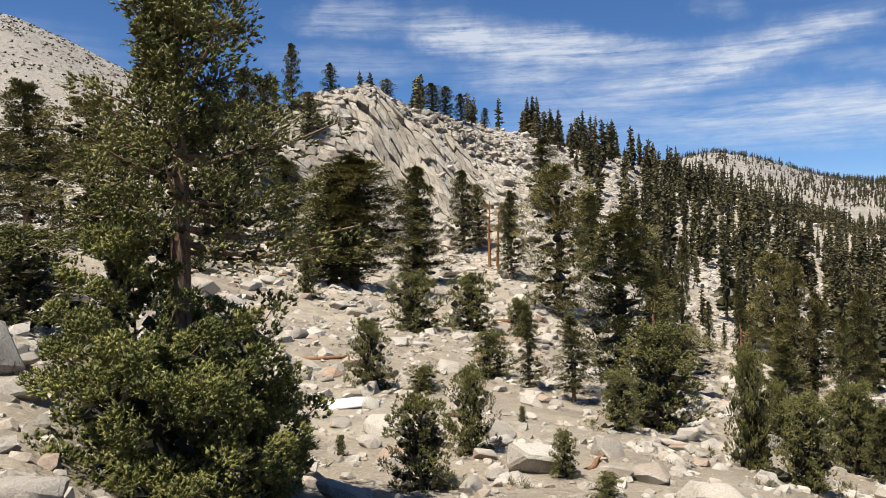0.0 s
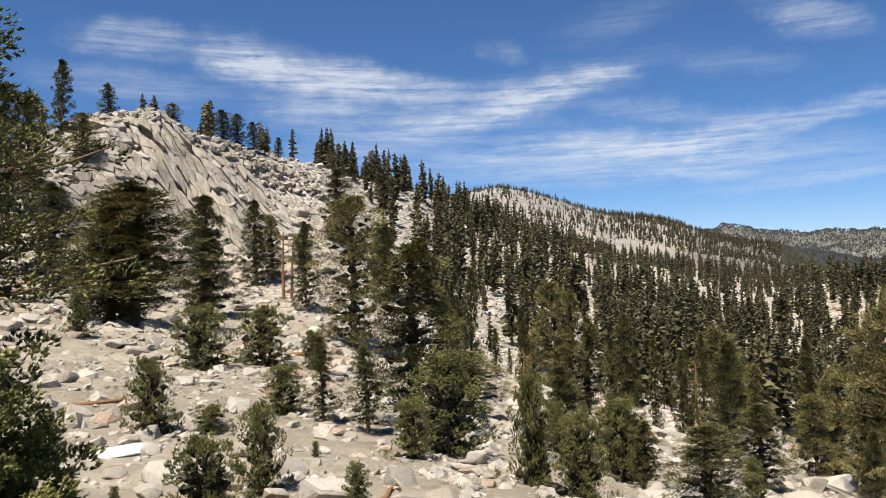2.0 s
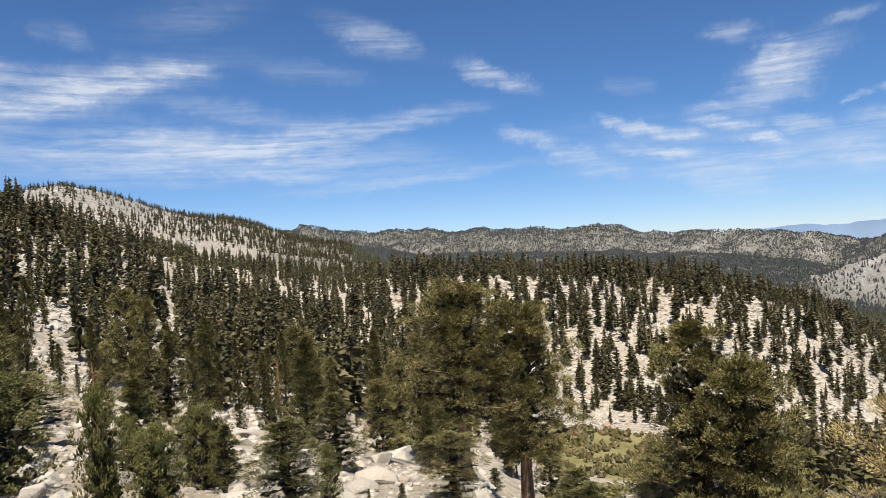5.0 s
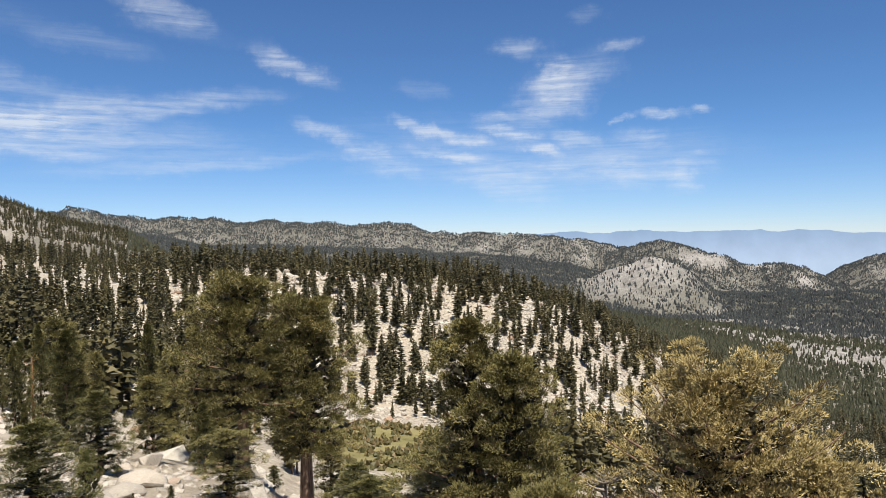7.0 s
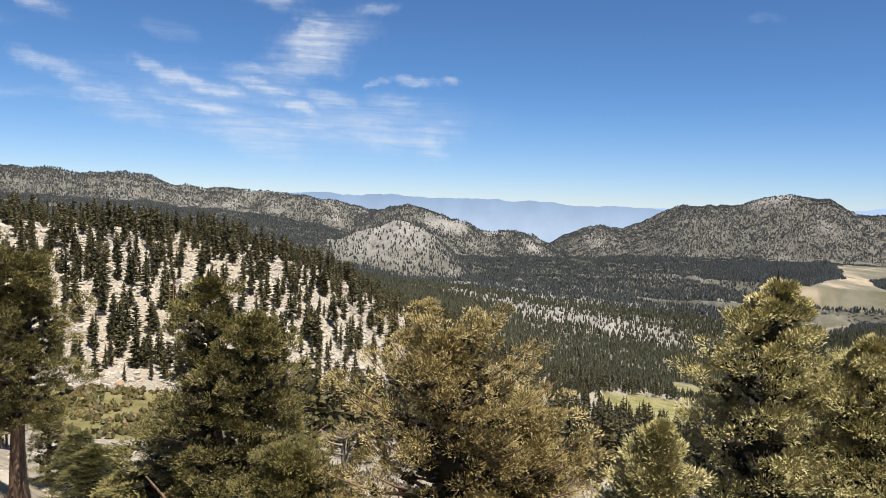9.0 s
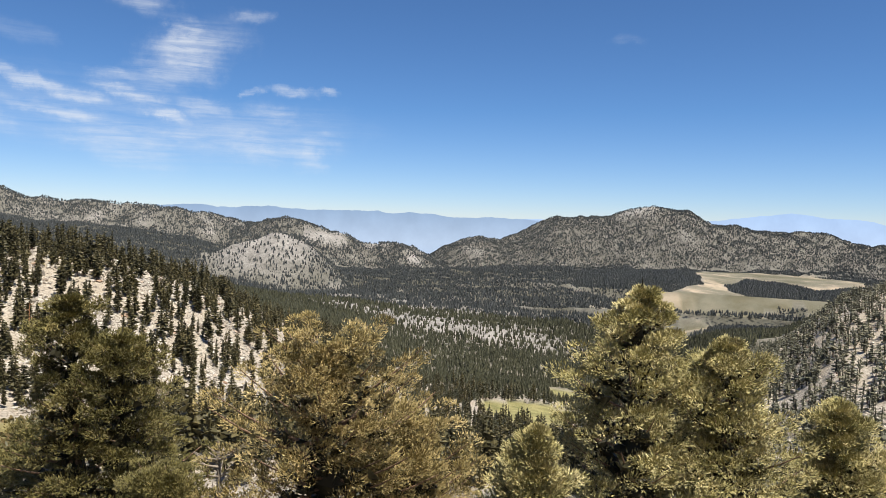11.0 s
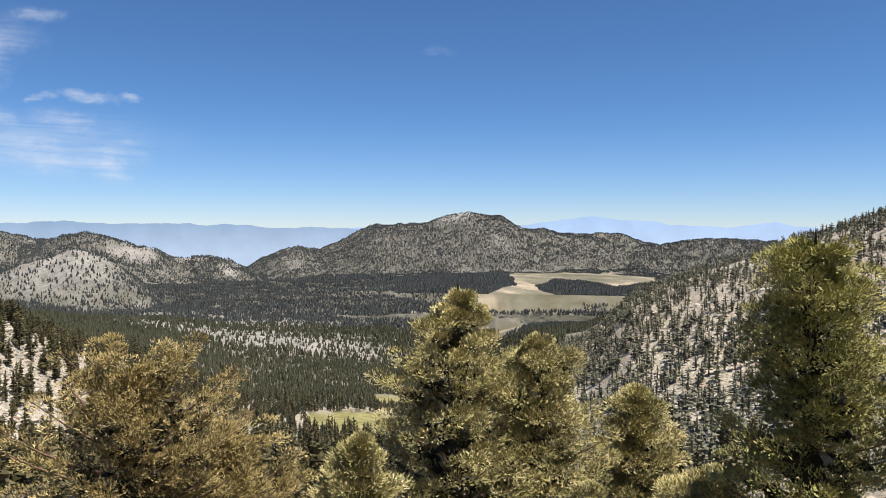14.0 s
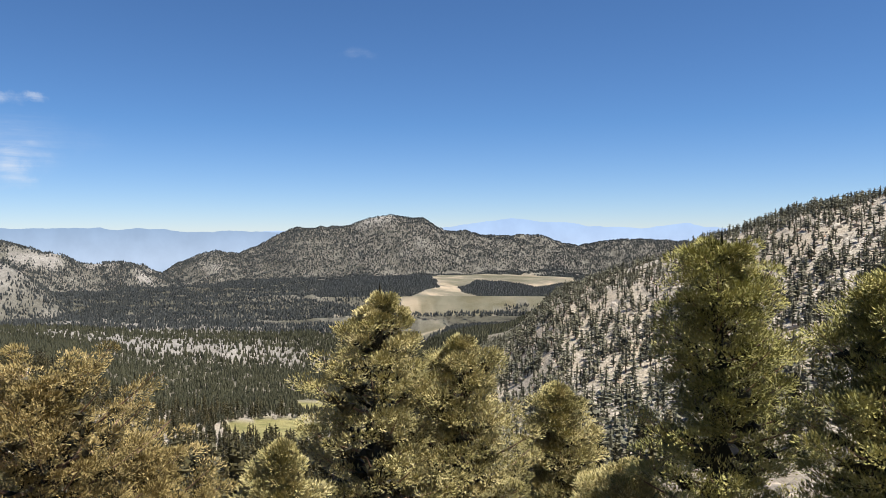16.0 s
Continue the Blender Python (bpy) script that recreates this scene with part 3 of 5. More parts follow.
def height(x, y):
    x, y = np.atleast_1d(np.asarray(x, float)), np.atleast_1d(np.asarray(y, float))
    r = np.hypot(x, y)
    z = base_height(x, y)
    wide, small, near = meadow_mask(x, y)
    calm = np.where(wide, 0.03, np.where(small | near, 0.15, 1.0))
    az = np.degrees(np.arctan2(x, y))
    calm = np.where((az > -15) & (az < 6.5) & (r > 94) & (r < 150), 0.12, calm)
    calm = np.where((az > 101) & (az < 126) & (r > 820) & (r < 2700), np.minimum(calm, 0.15), calm)
    grow = np.clip((r - 3) / 25, 0, 1)
    z = z + calm * grow * (fbm(x / 11, y / 11, 4, 1) * 1.4 + np.clip(r / 400, 0, 1) * fbm(x / 70, y / 70, 5, 2) * 12
                           + np.clip((r - 600) / 1500, 0, 1) * fbm(x / 300, y / 300, 5, 3) * 34)
    rock = np.clip((r - 1000) / 500, 0, 1) * calm
    z = z + np.clip((r - 2150) / 350, 0, 1) * calm * (7 - 75 * np.abs(fbm(x / 210, y / 210, 4, 12)))
    z = z + rock * (6 - 38 * np.abs(fbm(x / 95, y / 95, 4, 8)) - 16 * np.abs(fbm(x / 38, y / 38, 3, 9)))
    return z


def ground(x, y):
    return float(height(x, y)[0])


def polar(az, r):
    a = radians(az)
    return r * math.sin(a), r * math.cos(a)


# ---- helpers for meshes ----
def mesh_object(name, verts, faces, mat, parent=None, smooth=False, label="", sharp=0):
    me = bpy.data.meshes.new(name)
    verts, faces = np.asarray(verts, np.float32), np.asarray(faces, np.int32)
    n, k = faces.shape
    me.vertices.add(len(verts))
    me.vertices.foreach_set("co", verts.ravel())
    me.loops.add(n * k)
    me.loops.foreach_set("vertex_index", faces.ravel())
    me.polygons.add(n)
    me.polygons.foreach_set("loop_start", np.arange(0, n * k, k, dtype=np.int32))
    me.polygons.foreach_set("use_smooth", np.full(n, smooth))
    me.update(calc_edges=True)
    if sharp:
        me.set_sharp_from_angle(angle=radians(sharp))
    me.materials.append(mat)
    ob = new(name, me)
    if parent:
        ob.parent = parent
    return tagged(ob, label)


def part(name, bm, mat, parent=None, label="", smooth=False):
    me = bpy.data.meshes.new(name)
    for f in bm.faces:
        f.smooth = smooth
    bm.to_mesh(me)
    bm.free()
    me.materials.append(mat)
    ob = new(name, me)
    if parent:
        ob.parent = parent
    return tagged(ob, label)


# ---- the ground: one sheet ----
fine = np.arange(-40, 148.01, 0.36)
coarse = np.arange(151, 318, 3.0)
ring_az = np.radians(np.concatenate([fine, coarse]))
ring_r = np.concatenate([[0.02, 0.5], np.exp(np.linspace(np.log(1.2), np.log(900), 165)), np.arange(930, 3560, 32), np.linspace(3600, 4800, 14)])
gx, gy = (ring_r[:, None] * np.sin(ring_az)).ravel(), (ring_r[:, None] * np.cos(ring_az)).ravel()
gz = height(gx, gy)
na, nr = len(ring_az), len(ring_r)
ii, jj = np.meshgrid(np.arange(nr - 1), np.arange(na), indexing="ij")
j2 = (jj + 1) % na
quads = np.stack([ii * na + jj, ii * na + j2, (ii + 1) * na + j2, (ii + 1) * na + jj], -1).reshape(-1, 4)[:, ::-1]
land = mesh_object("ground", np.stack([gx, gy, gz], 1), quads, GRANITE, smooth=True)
tagged(land, "pale granite sand and rubble on a mountainside above a wooded valley", "ground", kind="structure")
wide, small, near = meadow_mask(gx, gy)
cover = land.data.color_attributes.new("cover", "FLOAT_COLOR", "POINT")
rgba = np.zeros((len(gx), 4), np.float32)
rgba[:, 0], rgba[:, 1], rgba[:, 2], rgba[:, 3] = wide, small, near, 1.0
cover.data.foreach_set("color", rgba.ravel())
# dry sand along the shores of the flats
inner = sum(meadow_mask(gx + 75 * math.cos(a), gy + 75 * math.sin(a))[0].astype(float) for a in np.arange(8) * math.pi / 4) / 8
shore = land.data.attributes.new("shore", "FLOAT", "POINT")
shore.data.foreach_set("value", np.clip((1 - inner) * 2.0 - 0.35, 0, 1).astype(np.float32))
# the ground greys by distance alone, for far rock and painted haze
bare = land.data.attributes.new("far_grey", "FLOAT", "POINT")
bare.data.foreach_set("value", np.clip((np.hypot(gx, gy) - 350) / 500, 0, 1).astype(np.float32))

# loose stones lie on the hill, the slopes and the bare heights, in patches
l_az, l_r = np.degrees(np.arctan2(gx, gy)), np.hypot(gx, gy)
heap = np.clip((l_r - 60) / 40, 0, 1) * np.clip(0.62 + 2.2 * fbm(gx / 22, gy / 22, 4, 41), 0, 1) * np.clip((1000 - l_r) / 100, 0, 1)
talus = land.data.attributes.new("talus", "FLOAT", "POINT")
talus.data.foreach_set("value", (heap * np.where(small | near, 0, 1)).astype(np.float32))


# ---- conifers ----
def unit(v):
    return v / (np.linalg.norm(v, axis=-1, keepdims=True) + 1e-9)


def tubes(paths, radii, sides=4):
    """Thin round limbs along paths (n, k, 3) with radii (n, k): verts and quads."""
    n, k, _ = paths.shape
    way = unit(np.gradient(paths, axis=1))
    one = unit(np.cross(way, np.array([0.31, 0.17, 0.93])))
    two = np.cross(way, one)
    a = np.arange(sides) * 2 * np.pi / sides
    v = paths[:, :, None] + radii[:, :, None, None] * (one[:, :, None] * np.cos(a)[:, None] + two[:, :, None] * np.sin(a)[:, None])
    b, i, j = np.meshgrid(np.arange(n), np.arange(k - 1), np.arange(sides), indexing="ij")
    j2, o = (j + 1) % sides, (b * k + i) * sides
    return v.reshape(-1, 3), np.stack([o + j, o + j2, o + sides + j2, o + sides + j], -1).reshape(-1, 4)


def blades(c, way, count, length, width, spread, rng, reach):
    """Needles along each shoot: count thin triangles fanned about its way, over its reach."""
    m = len(c) * count
    ax = np.repeat(way, count, 0)
    d = unit(ax * (0.4 + 0.6 * rng.random((m, 1))) + (rng.random((m, 3)) - 0.5) * spread)
    base = np.repeat(c, count, 0) + ax * (rng.random((m, 1)) - 0.4) * reach
    side = unit(np.cross(d, rng.random((m, 3)) - 0.5)) * width * (0.35 + 0.3 * rng.random((m, 1)))
    tip = base + d * length * (0.6 + 0.7 * rng.random((m, 1)))
    return np.stack([base - side, base + side, tip], 1).reshape(-1, 3), np.arange(m * 3).reshape(-1, 3)


OCTA = np.array([[1, 0, 0], [-0.7, 0, 0], [0, 1, 0], [0, -1, 0], [0, 0, 1], [0, 0, -1]], float)
OCTA_F = np.array([[0, 2, 4], [2, 1, 4], [1, 3, 4], [3, 0, 4], [2, 0, 5], [1, 2, 5], [3, 1, 5], [0, 3, 5]])


def clumps(c, way, long, thick, rng, rough=0.5):
    """Solid foliage: a ragged eight-sided tuft about each point, long along its way."""
    m = len(c)
    one = unit(np.cross(way, rng.random((m, 3)) - 0.5))
    two = np.cross(way, one)
    k = OCTA[None] * (1 - rough / 2 + rough * rng.random((m, 6, 1)))
    l = np.asarray(long).reshape(-1, 1, 1) * np.ones((m, 1, 1))
    t = np.asarray(thick).reshape(-1, 1, 1) * np.ones((m, 1, 1))
    v = c[:, None] + way[:, None] * k[..., :1] * l + one[:, None] * k[..., 1:2] * t + two[:, None] * k[..., 2:] * t
    v = v + (rng.random(v.shape) - 0.5) * t * 0.5
    return v.reshape(-1, 3), (OCTA_F[None] + (np.arange(m) * 6)[:, None, None]).reshape(-1, 3)


SPINDLE = np.array([[1, 0, 0], [-0.8, 0, 0], [0.1, 1, 0], [-0.2, -0.5, 0.87], [0.1, -0.5, -0.87]])
SPINDLE_F = np.array([[0, 2, 3], [0, 3, 4], [0, 4, 2], [1, 3, 2], [1, 4, 3], [1, 2, 4]])


def spindles(c, way, long, thick, rng, rough=0.6):
    """Three-sided ragged tufts, long along their way."""
    m = len(c)
    one = unit(np.cross(way, rng.random((m, 3)) - 0.5))
    two = np.cross(way, one)
    k = SPINDLE[None] * (1 - rough / 2 + rough * rng.random((m, 5, 1)))
    l = np.asarray(long).reshape(-1, 1, 1) * np.ones((m, 1, 1))
    t = np.asarray(thick).reshape(-1, 1, 1) * np.ones((m, 1, 1))
    v = c[:, None] + way[:, None] * k[..., :1] * l + one[:, None] * k[..., 1:2] * t + two[:, None] * k[..., 2:] * t
    return v.reshape(-1, 3), (SPINDLE_F[None] + (np.arange(m) * 5)[:, None, None]).reshape(-1, 3)


def sprigs(c, way, long, thick, rng):
    """Short needle shoots, each folded along its way and lying mostly face up."""
    m = len(c)
    side = unit(np.cross(way, np.array([0, 0, 1.0])) + (rng.random((m, 3)) - 0.5) * 1.1)
    lift = unit(np.cross(side, way))
    l, t = np.asarray(long).reshape(-1, 1), np.asarray(thick).reshape(-1, 1)
    mid = c + way * l * (0.3 + 0.25 * rng.random((m, 1)))
    tip = c + way * l + lift * l * (0.4 * rng.random((m, 1)) - 0.1)
    v = np.stack([c, mid - side * t - lift * t * 0.6, tip, mid + side * t - lift * t * 0.6], 1).reshape(-1, 3)
    return v, (np.array([[0, 1, 2], [0, 2, 3]])[None] + (np.arange(m) * 4)[:, None, None]).reshape(-1, 3)


def merged(*meshes):
    vs, fs, at = [], [], 0
    for v, f in meshes:
        vs.append(v), fs.append(f + at)
        at += len(v)
    return np.concatenate(vs), np.concatenate(fs)


def pine_mesh(seed, tall, wide, boughs=60, sprays=4, tails=12, clump=0.3, flat=0.6, tail=0.22, stout=0.035, needles=0, needle=0.06, blade=0.012, clear=0.12,
              shape=0.8, low=0.55, ragged=0.3, droop=0.15, upward=0.7, bend=0.02, radius=0.02, lopsided=0.0, near_wood=0.35, inner=1.0, masses=4, heart=0, tuft_up=0.4, light=True):
    """Trunk, boughs and foxtail shoots of a pine with its foot at the origin. The shoots gather in sprays along the boughs.
    low: how full the crown is at its foot; clear: bare trunk, of the height."""
    rng = np.random.default_rng(seed)
    up = np.array([0, 0, 1.0])
    k = np.linspace(0, 1, 9)
    ph = rng.random(2) * 6.28
    axis = lambda h: np.stack([bend * tall * np.sin(3.1 * h + ph[0]) * h, bend * tall * np.sin(2.6 * h + ph[1]) * h, h * tall], -1)
    tr = radius * tall * ((1 - k) ** 0.8 * 0.97 + 0.03) * (1 + 0.55 * np.exp(-k * 22))
    trunk = tubes(axis(k)[None] - np.array([0, 0, 0.03 * tall]) * (1 - k)[None, :, None], tr[None], 9)
    lev = ((np.arange(boughs) + rng.random(boughs)) / boughs) ** 0.9
    prof = np.clip((1 - lev) ** shape, 0.05, 1) * np.clip(low + lev * 2.4, 0, 1) * (1 - ragged + 2 * ragged * rng.random(boughs))
    az = np.arange(boughs) * 2.4 + rng.random(boughs) * 1.1
    reach = prof * wide / 2 * (1 + lopsided * np.cos(az - ph[0]))
    out = np.stack([np.cos(az), np.sin(az), 0 * az], 1)
    rise = upward * lev ** 1.2 - droop * (1 - lev)
    s = np.linspace(0, 1, 5)
    start = axis(clear + (0.985 - clear) * lev)
    curve = lambda q: (start[:, None] + out[:, None] * (reach[:, None] * q)[..., None] + up * (reach[:, None] * (rise[:, None] * q + 0.28 * q * q))[..., None])
    wood = tubes(curve(np.repeat(s[None], boughs, 0)), (0.010 * reach + 0.004)[:, None] * (1.25 - s)[None] * 1.5, 4)
    # sprays: where side twigs bear their shoots
    q = near_wood + (1 - near_wood) * rng.random((boughs, sprays)) ** 0.8
    q[:, 0] = 0.95
    o = np.repeat(out, sprays, 0)
    far = np.repeat(reach, sprays)
    sideways = np.stack([-o[:, 1], o[:, 0], 0 * o[:, 0]], 1)
    c = curve(q).reshape(-1, 3) + sideways * (far * 0.36 * (rng.random(len(o)) * 2 - 1))[:, None] + up * (0.12 * clump * rng.normal(size=len(o)))[:, None]
    g = clump * (0.65 + 0.7 * rng.random(len(c))) * np.clip(0.45 + far / (wide / 2), 0, 1)
    c = np.concatenate([c, axis(np.array([0.975, 0.94]))])
    g, o = np.concatenate([g, [clump * 0.45, clump * 0.5]]), np.concatenate([o, np.tile(up, (2, 1))])
    hue = np.clip(np.repeat(np.append(0.5 + 0.22 * rng.normal(size=len(c) - 2), [0.5, 0.5]), tails), 0, 1)
    m = len(c) * tails
    o, gg = np.repeat(o, tails, 0), np.repeat(g, tails)[:, None]
    d = unit(rng.normal(size=(m, 3)) + 0.45 * o + 0.35 * up)
    at = np.repeat(c, tails, 0) + d * gg * np.array([1, 1, flat]) * (0.35 + 0.65 * rng.random((m, 1)) ** 0.6)
    w = unit(d * 0.75 + o * 0.35 + tuft_up * up + rng.normal(size=(m, 3)) * 0.25)
    size = 0.7 + 0.6 * rng.random(m)
    tone = np.clip(0.75 * hue + 0.25 * rng.random(m), 0, 1)
    # masses near the wood, painted dark as inner shade, then the shoots round them
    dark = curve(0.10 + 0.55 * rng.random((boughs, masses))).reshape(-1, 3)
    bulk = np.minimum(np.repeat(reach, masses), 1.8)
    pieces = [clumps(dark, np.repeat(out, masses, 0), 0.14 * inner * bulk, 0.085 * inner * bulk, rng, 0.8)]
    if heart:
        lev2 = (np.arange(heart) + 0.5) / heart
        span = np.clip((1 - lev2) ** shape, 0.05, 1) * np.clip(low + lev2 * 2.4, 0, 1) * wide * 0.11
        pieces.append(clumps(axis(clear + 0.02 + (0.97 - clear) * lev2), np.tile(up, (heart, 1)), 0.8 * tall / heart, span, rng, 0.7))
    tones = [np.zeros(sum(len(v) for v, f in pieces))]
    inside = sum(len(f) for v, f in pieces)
    if light:
        pieces.append(sprigs(at, w, tail * size, stout * size, rng))
    else:
        pieces.append(spindles(at + w * (0.3 * tail * size)[:, None], w, 0.55 * tail * size, stout * size, rng))
    tones.append(np.repeat(tone, 4 if light else 5))
    if needles:
        pieces.append(blades(at + w * (0.35 * tail * size)[:, None], w, needles, needle, blade, 2.2, rng, tail * 0.8))
        tones.append(np.clip(np.repeat(tone, needles * 3) + 0.1, 0, 1))
    return trunk, wood, merged(*pieces), np.concatenate(tones), inside


def set_tone(ob, tone):
    ob.data.attributes.new("tone", "FLOAT", "POINT").data.foreach_set("value", np.asarray(tone, np.float32))


def pine(seed, tall, wide, needle_mat, bark, label, name="foxtail_pine", branchwork=True, **kw):
    root = new(name)
    trunk, wood, crown, tone, inside = pine_mesh(seed, tall, wide, **kw)
    mesh_object("trunk", *trunk, bark, root, smooth=True)
    if branchwork:
        tagged(mesh_object("branchwork", *wood, bark, root, smooth=True), kind="stuff")
    leaves = tagged(mesh_object("crown", *crown, needle_mat, root, smooth=True), kind="stuff")
    set_tone(leaves, tone)
    # inner faces take the dark tone that stands in for shade
    leaves.data.materials.append(INNER_SHADE)
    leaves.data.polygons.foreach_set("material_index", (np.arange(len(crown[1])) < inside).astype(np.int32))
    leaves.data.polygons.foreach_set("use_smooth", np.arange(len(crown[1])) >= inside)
    return tagged(root, label, "pine tree", "pines")


# ---- far and middle forest, past counting ----
def forest(name, label, x, y, tall, widths, templates, mats, seed):
    """Joined trees: each takes one of the templates, scaled and turned; trees differ in tone."""
    rng = np.random.default_rng(seed)
    z = height(x, y)
    pick = rng.integers(0, len(templates), len(x))
    vs, fs, ms, ts, at = [], [], [], [], 0
    for k, (v, f, m, tone) in enumerate(templates):
        s = np.where(pick == k)[0]
        if not len(s):
            continue
        a = rng.random(len(s)) * 2 * np.pi
        ca, sa = np.cos(a)[:, None], np.sin(a)[:, None]
        w, h = widths[s][:, None], tall[s][:, None]
        lean = (rng.random((len(s), 2)) - 0.5) * 0.08
        px = (v[:, 0] * ca - v[:, 1] * sa) * w + x[s][:, None] + v[:, 2] * h * lean[:, :1]
        py = (v[:, 0] * sa + v[:, 1] * ca) * w + y[s][:, None] + v[:, 2] * h * lean[:, 1:]
        pz = v[:, 2] * h + z[s][:, None] - 0.2
        vs.append(np.stack([px, py, pz], -1).reshape(-1, 3))
        fs.append((f[None] + (np.arange(len(s)) * len(v))[:, None, None] + at).reshape(-1, 3))
        ms.append(np.tile(m, len(s)))
        ts.append((0.5 * tone[None] + 0.5 * rng.random((len(s), 1)) ** 1.3).ravel())
        at += len(s) * len(v)
    if not vs:
        return None
    ob = mesh_object(name, np.concatenate(vs), np.concatenate(fs), mats[0])
    for m in mats[1:]:
        ob.data.materials.append(m)
    set_tone(ob, np.concatenate(ts))
    ob.data.polygons.foreach_set("material_index", np.concatenate(ms).astype(np.int32))
    return tagged(ob, label, "forest", kind="stuff")


def fir_template(seed, boughs, shape=0.75, clear=0.08, low=0.6, ragged=0.35, thick=0.3, bare=0.0):
    """A conifer one high and one wide, of closed ragged boughs round a heart painted dark as inner shade: verts,
    triangles, material index and tone.
    """
    rng = np.random.default_rng(seed)
    up = np.array([0, 0, 1.0])
    lev = (np.arange(boughs) + rng.random(boughs)) / boughs
    reach = 0.5 * (0.92 * (1 - lev) ** shape + 0.07) * np.clip(low + lev * 2.5, 0, 1) * (1 - ragged + 2 * ragged * rng.random(boughs))
    reach *= np.where(rng.random(boughs) < bare, 0.4, 1)
    az = np.arange(boughs) * 2.4 + rng.random(boughs) * 1.2
    out = np.stack([np.cos(az), np.sin(az), 0.10 * lev - 0.05], 1)
    c = up * (clear + (0.95 - clear) * lev)[:, None] + out * (reach * 0.52)[:, None]
    v, f = spindles(c, unit(out), reach * 0.60, reach * thick + 0.03, rng, 0.7)
    # height and width are scaled apart later: keep the boughs flat
    v[:, 2] = np.repeat(c[:, 2], 5) + (v[:, 2] - np.repeat(c[:, 2], 5)) * (0.22 + 0.10 * np.repeat(rng.random(boughs), 5))
    tone = np.repeat(rng.random(boughs), 5)
    heart = tubes(np.array([[[0, 0, clear], [0, 0, clear + 0.1], [0, 0, 0.55], [0, 0, 1.0]]]), np.array([[0.02, 0.14 * (low + 0.3), 0.09, 0.006]]), 4)
    wood = tubes(np.array([[[0, 0, -0.02], [0, 0, 0.3]]]), np.array([[0.055, 0.04]]), 4)
    tv, tq = merged(heart, wood)
    tf = np.concatenate([tq[:, [0, 1, 2]], tq[:, [0, 2, 3]]])
    trunk = np.arange(len(tq)) >= len(heart[1])
    m = np.concatenate([np.zeros(len(f), int), np.tile(trunk, 2).astype(int)])
    return np.concatenate([v, tv]), np.concatenate([f, tf + len(v)]), m, np.concatenate([tone, np.full(len(tv), 0.15)])


def spire_template(seed, sides, tiers, wide):
    """A very far conifer: a few ragged stacked cones."""
    rng = np.random.default_rng(seed)
    v, f = [], []
    for k in range(tiers):
        low = 0.08 + 0.8 * k / tiers
        r = wide / 2 * (1 - 0.72 * k / tiers) * (0.8 + 0.4 * rng.random())
        b = len(v)
        for s in range(sides):
            a = 2 * math.pi * (s + rng.random() * 0.6) / sides
            q = r * (0.65 + 0.7 * rng.random())
            v.append((q * math.cos(a), q * math.sin(a), low + 0.1 * (rng.random() - 0.5)))
        v.append((0, 0, min(1, low + 1.35 / tiers + 0.15)))
        f += [(b + s, b + (s + 1) % sides, b + sides) for s in range(sides)]
    return np.array(v), np.array(f), np.zeros(len(f), int), np.full(len(v), 0.5)


def scatter(seed, az0, az1, r0, r1, per_m2):
    """Random spots in a sector, evenly over its ground area."""
    rng = np.random.default_rng(seed)
    n = int(radians(az1 - az0) * (r1 * r1 - r0 * r0) / 2 * per_m2)
    az = az0 + (az1 - az0) * rng.random(n)
    r = np.sqrt(r0 * r0 + (r1 * r1 - r0 * r0) * rng.random(n))
    a = np.radians(az)
    return r * np.sin(a), r * np.cos(a), az, r, rng


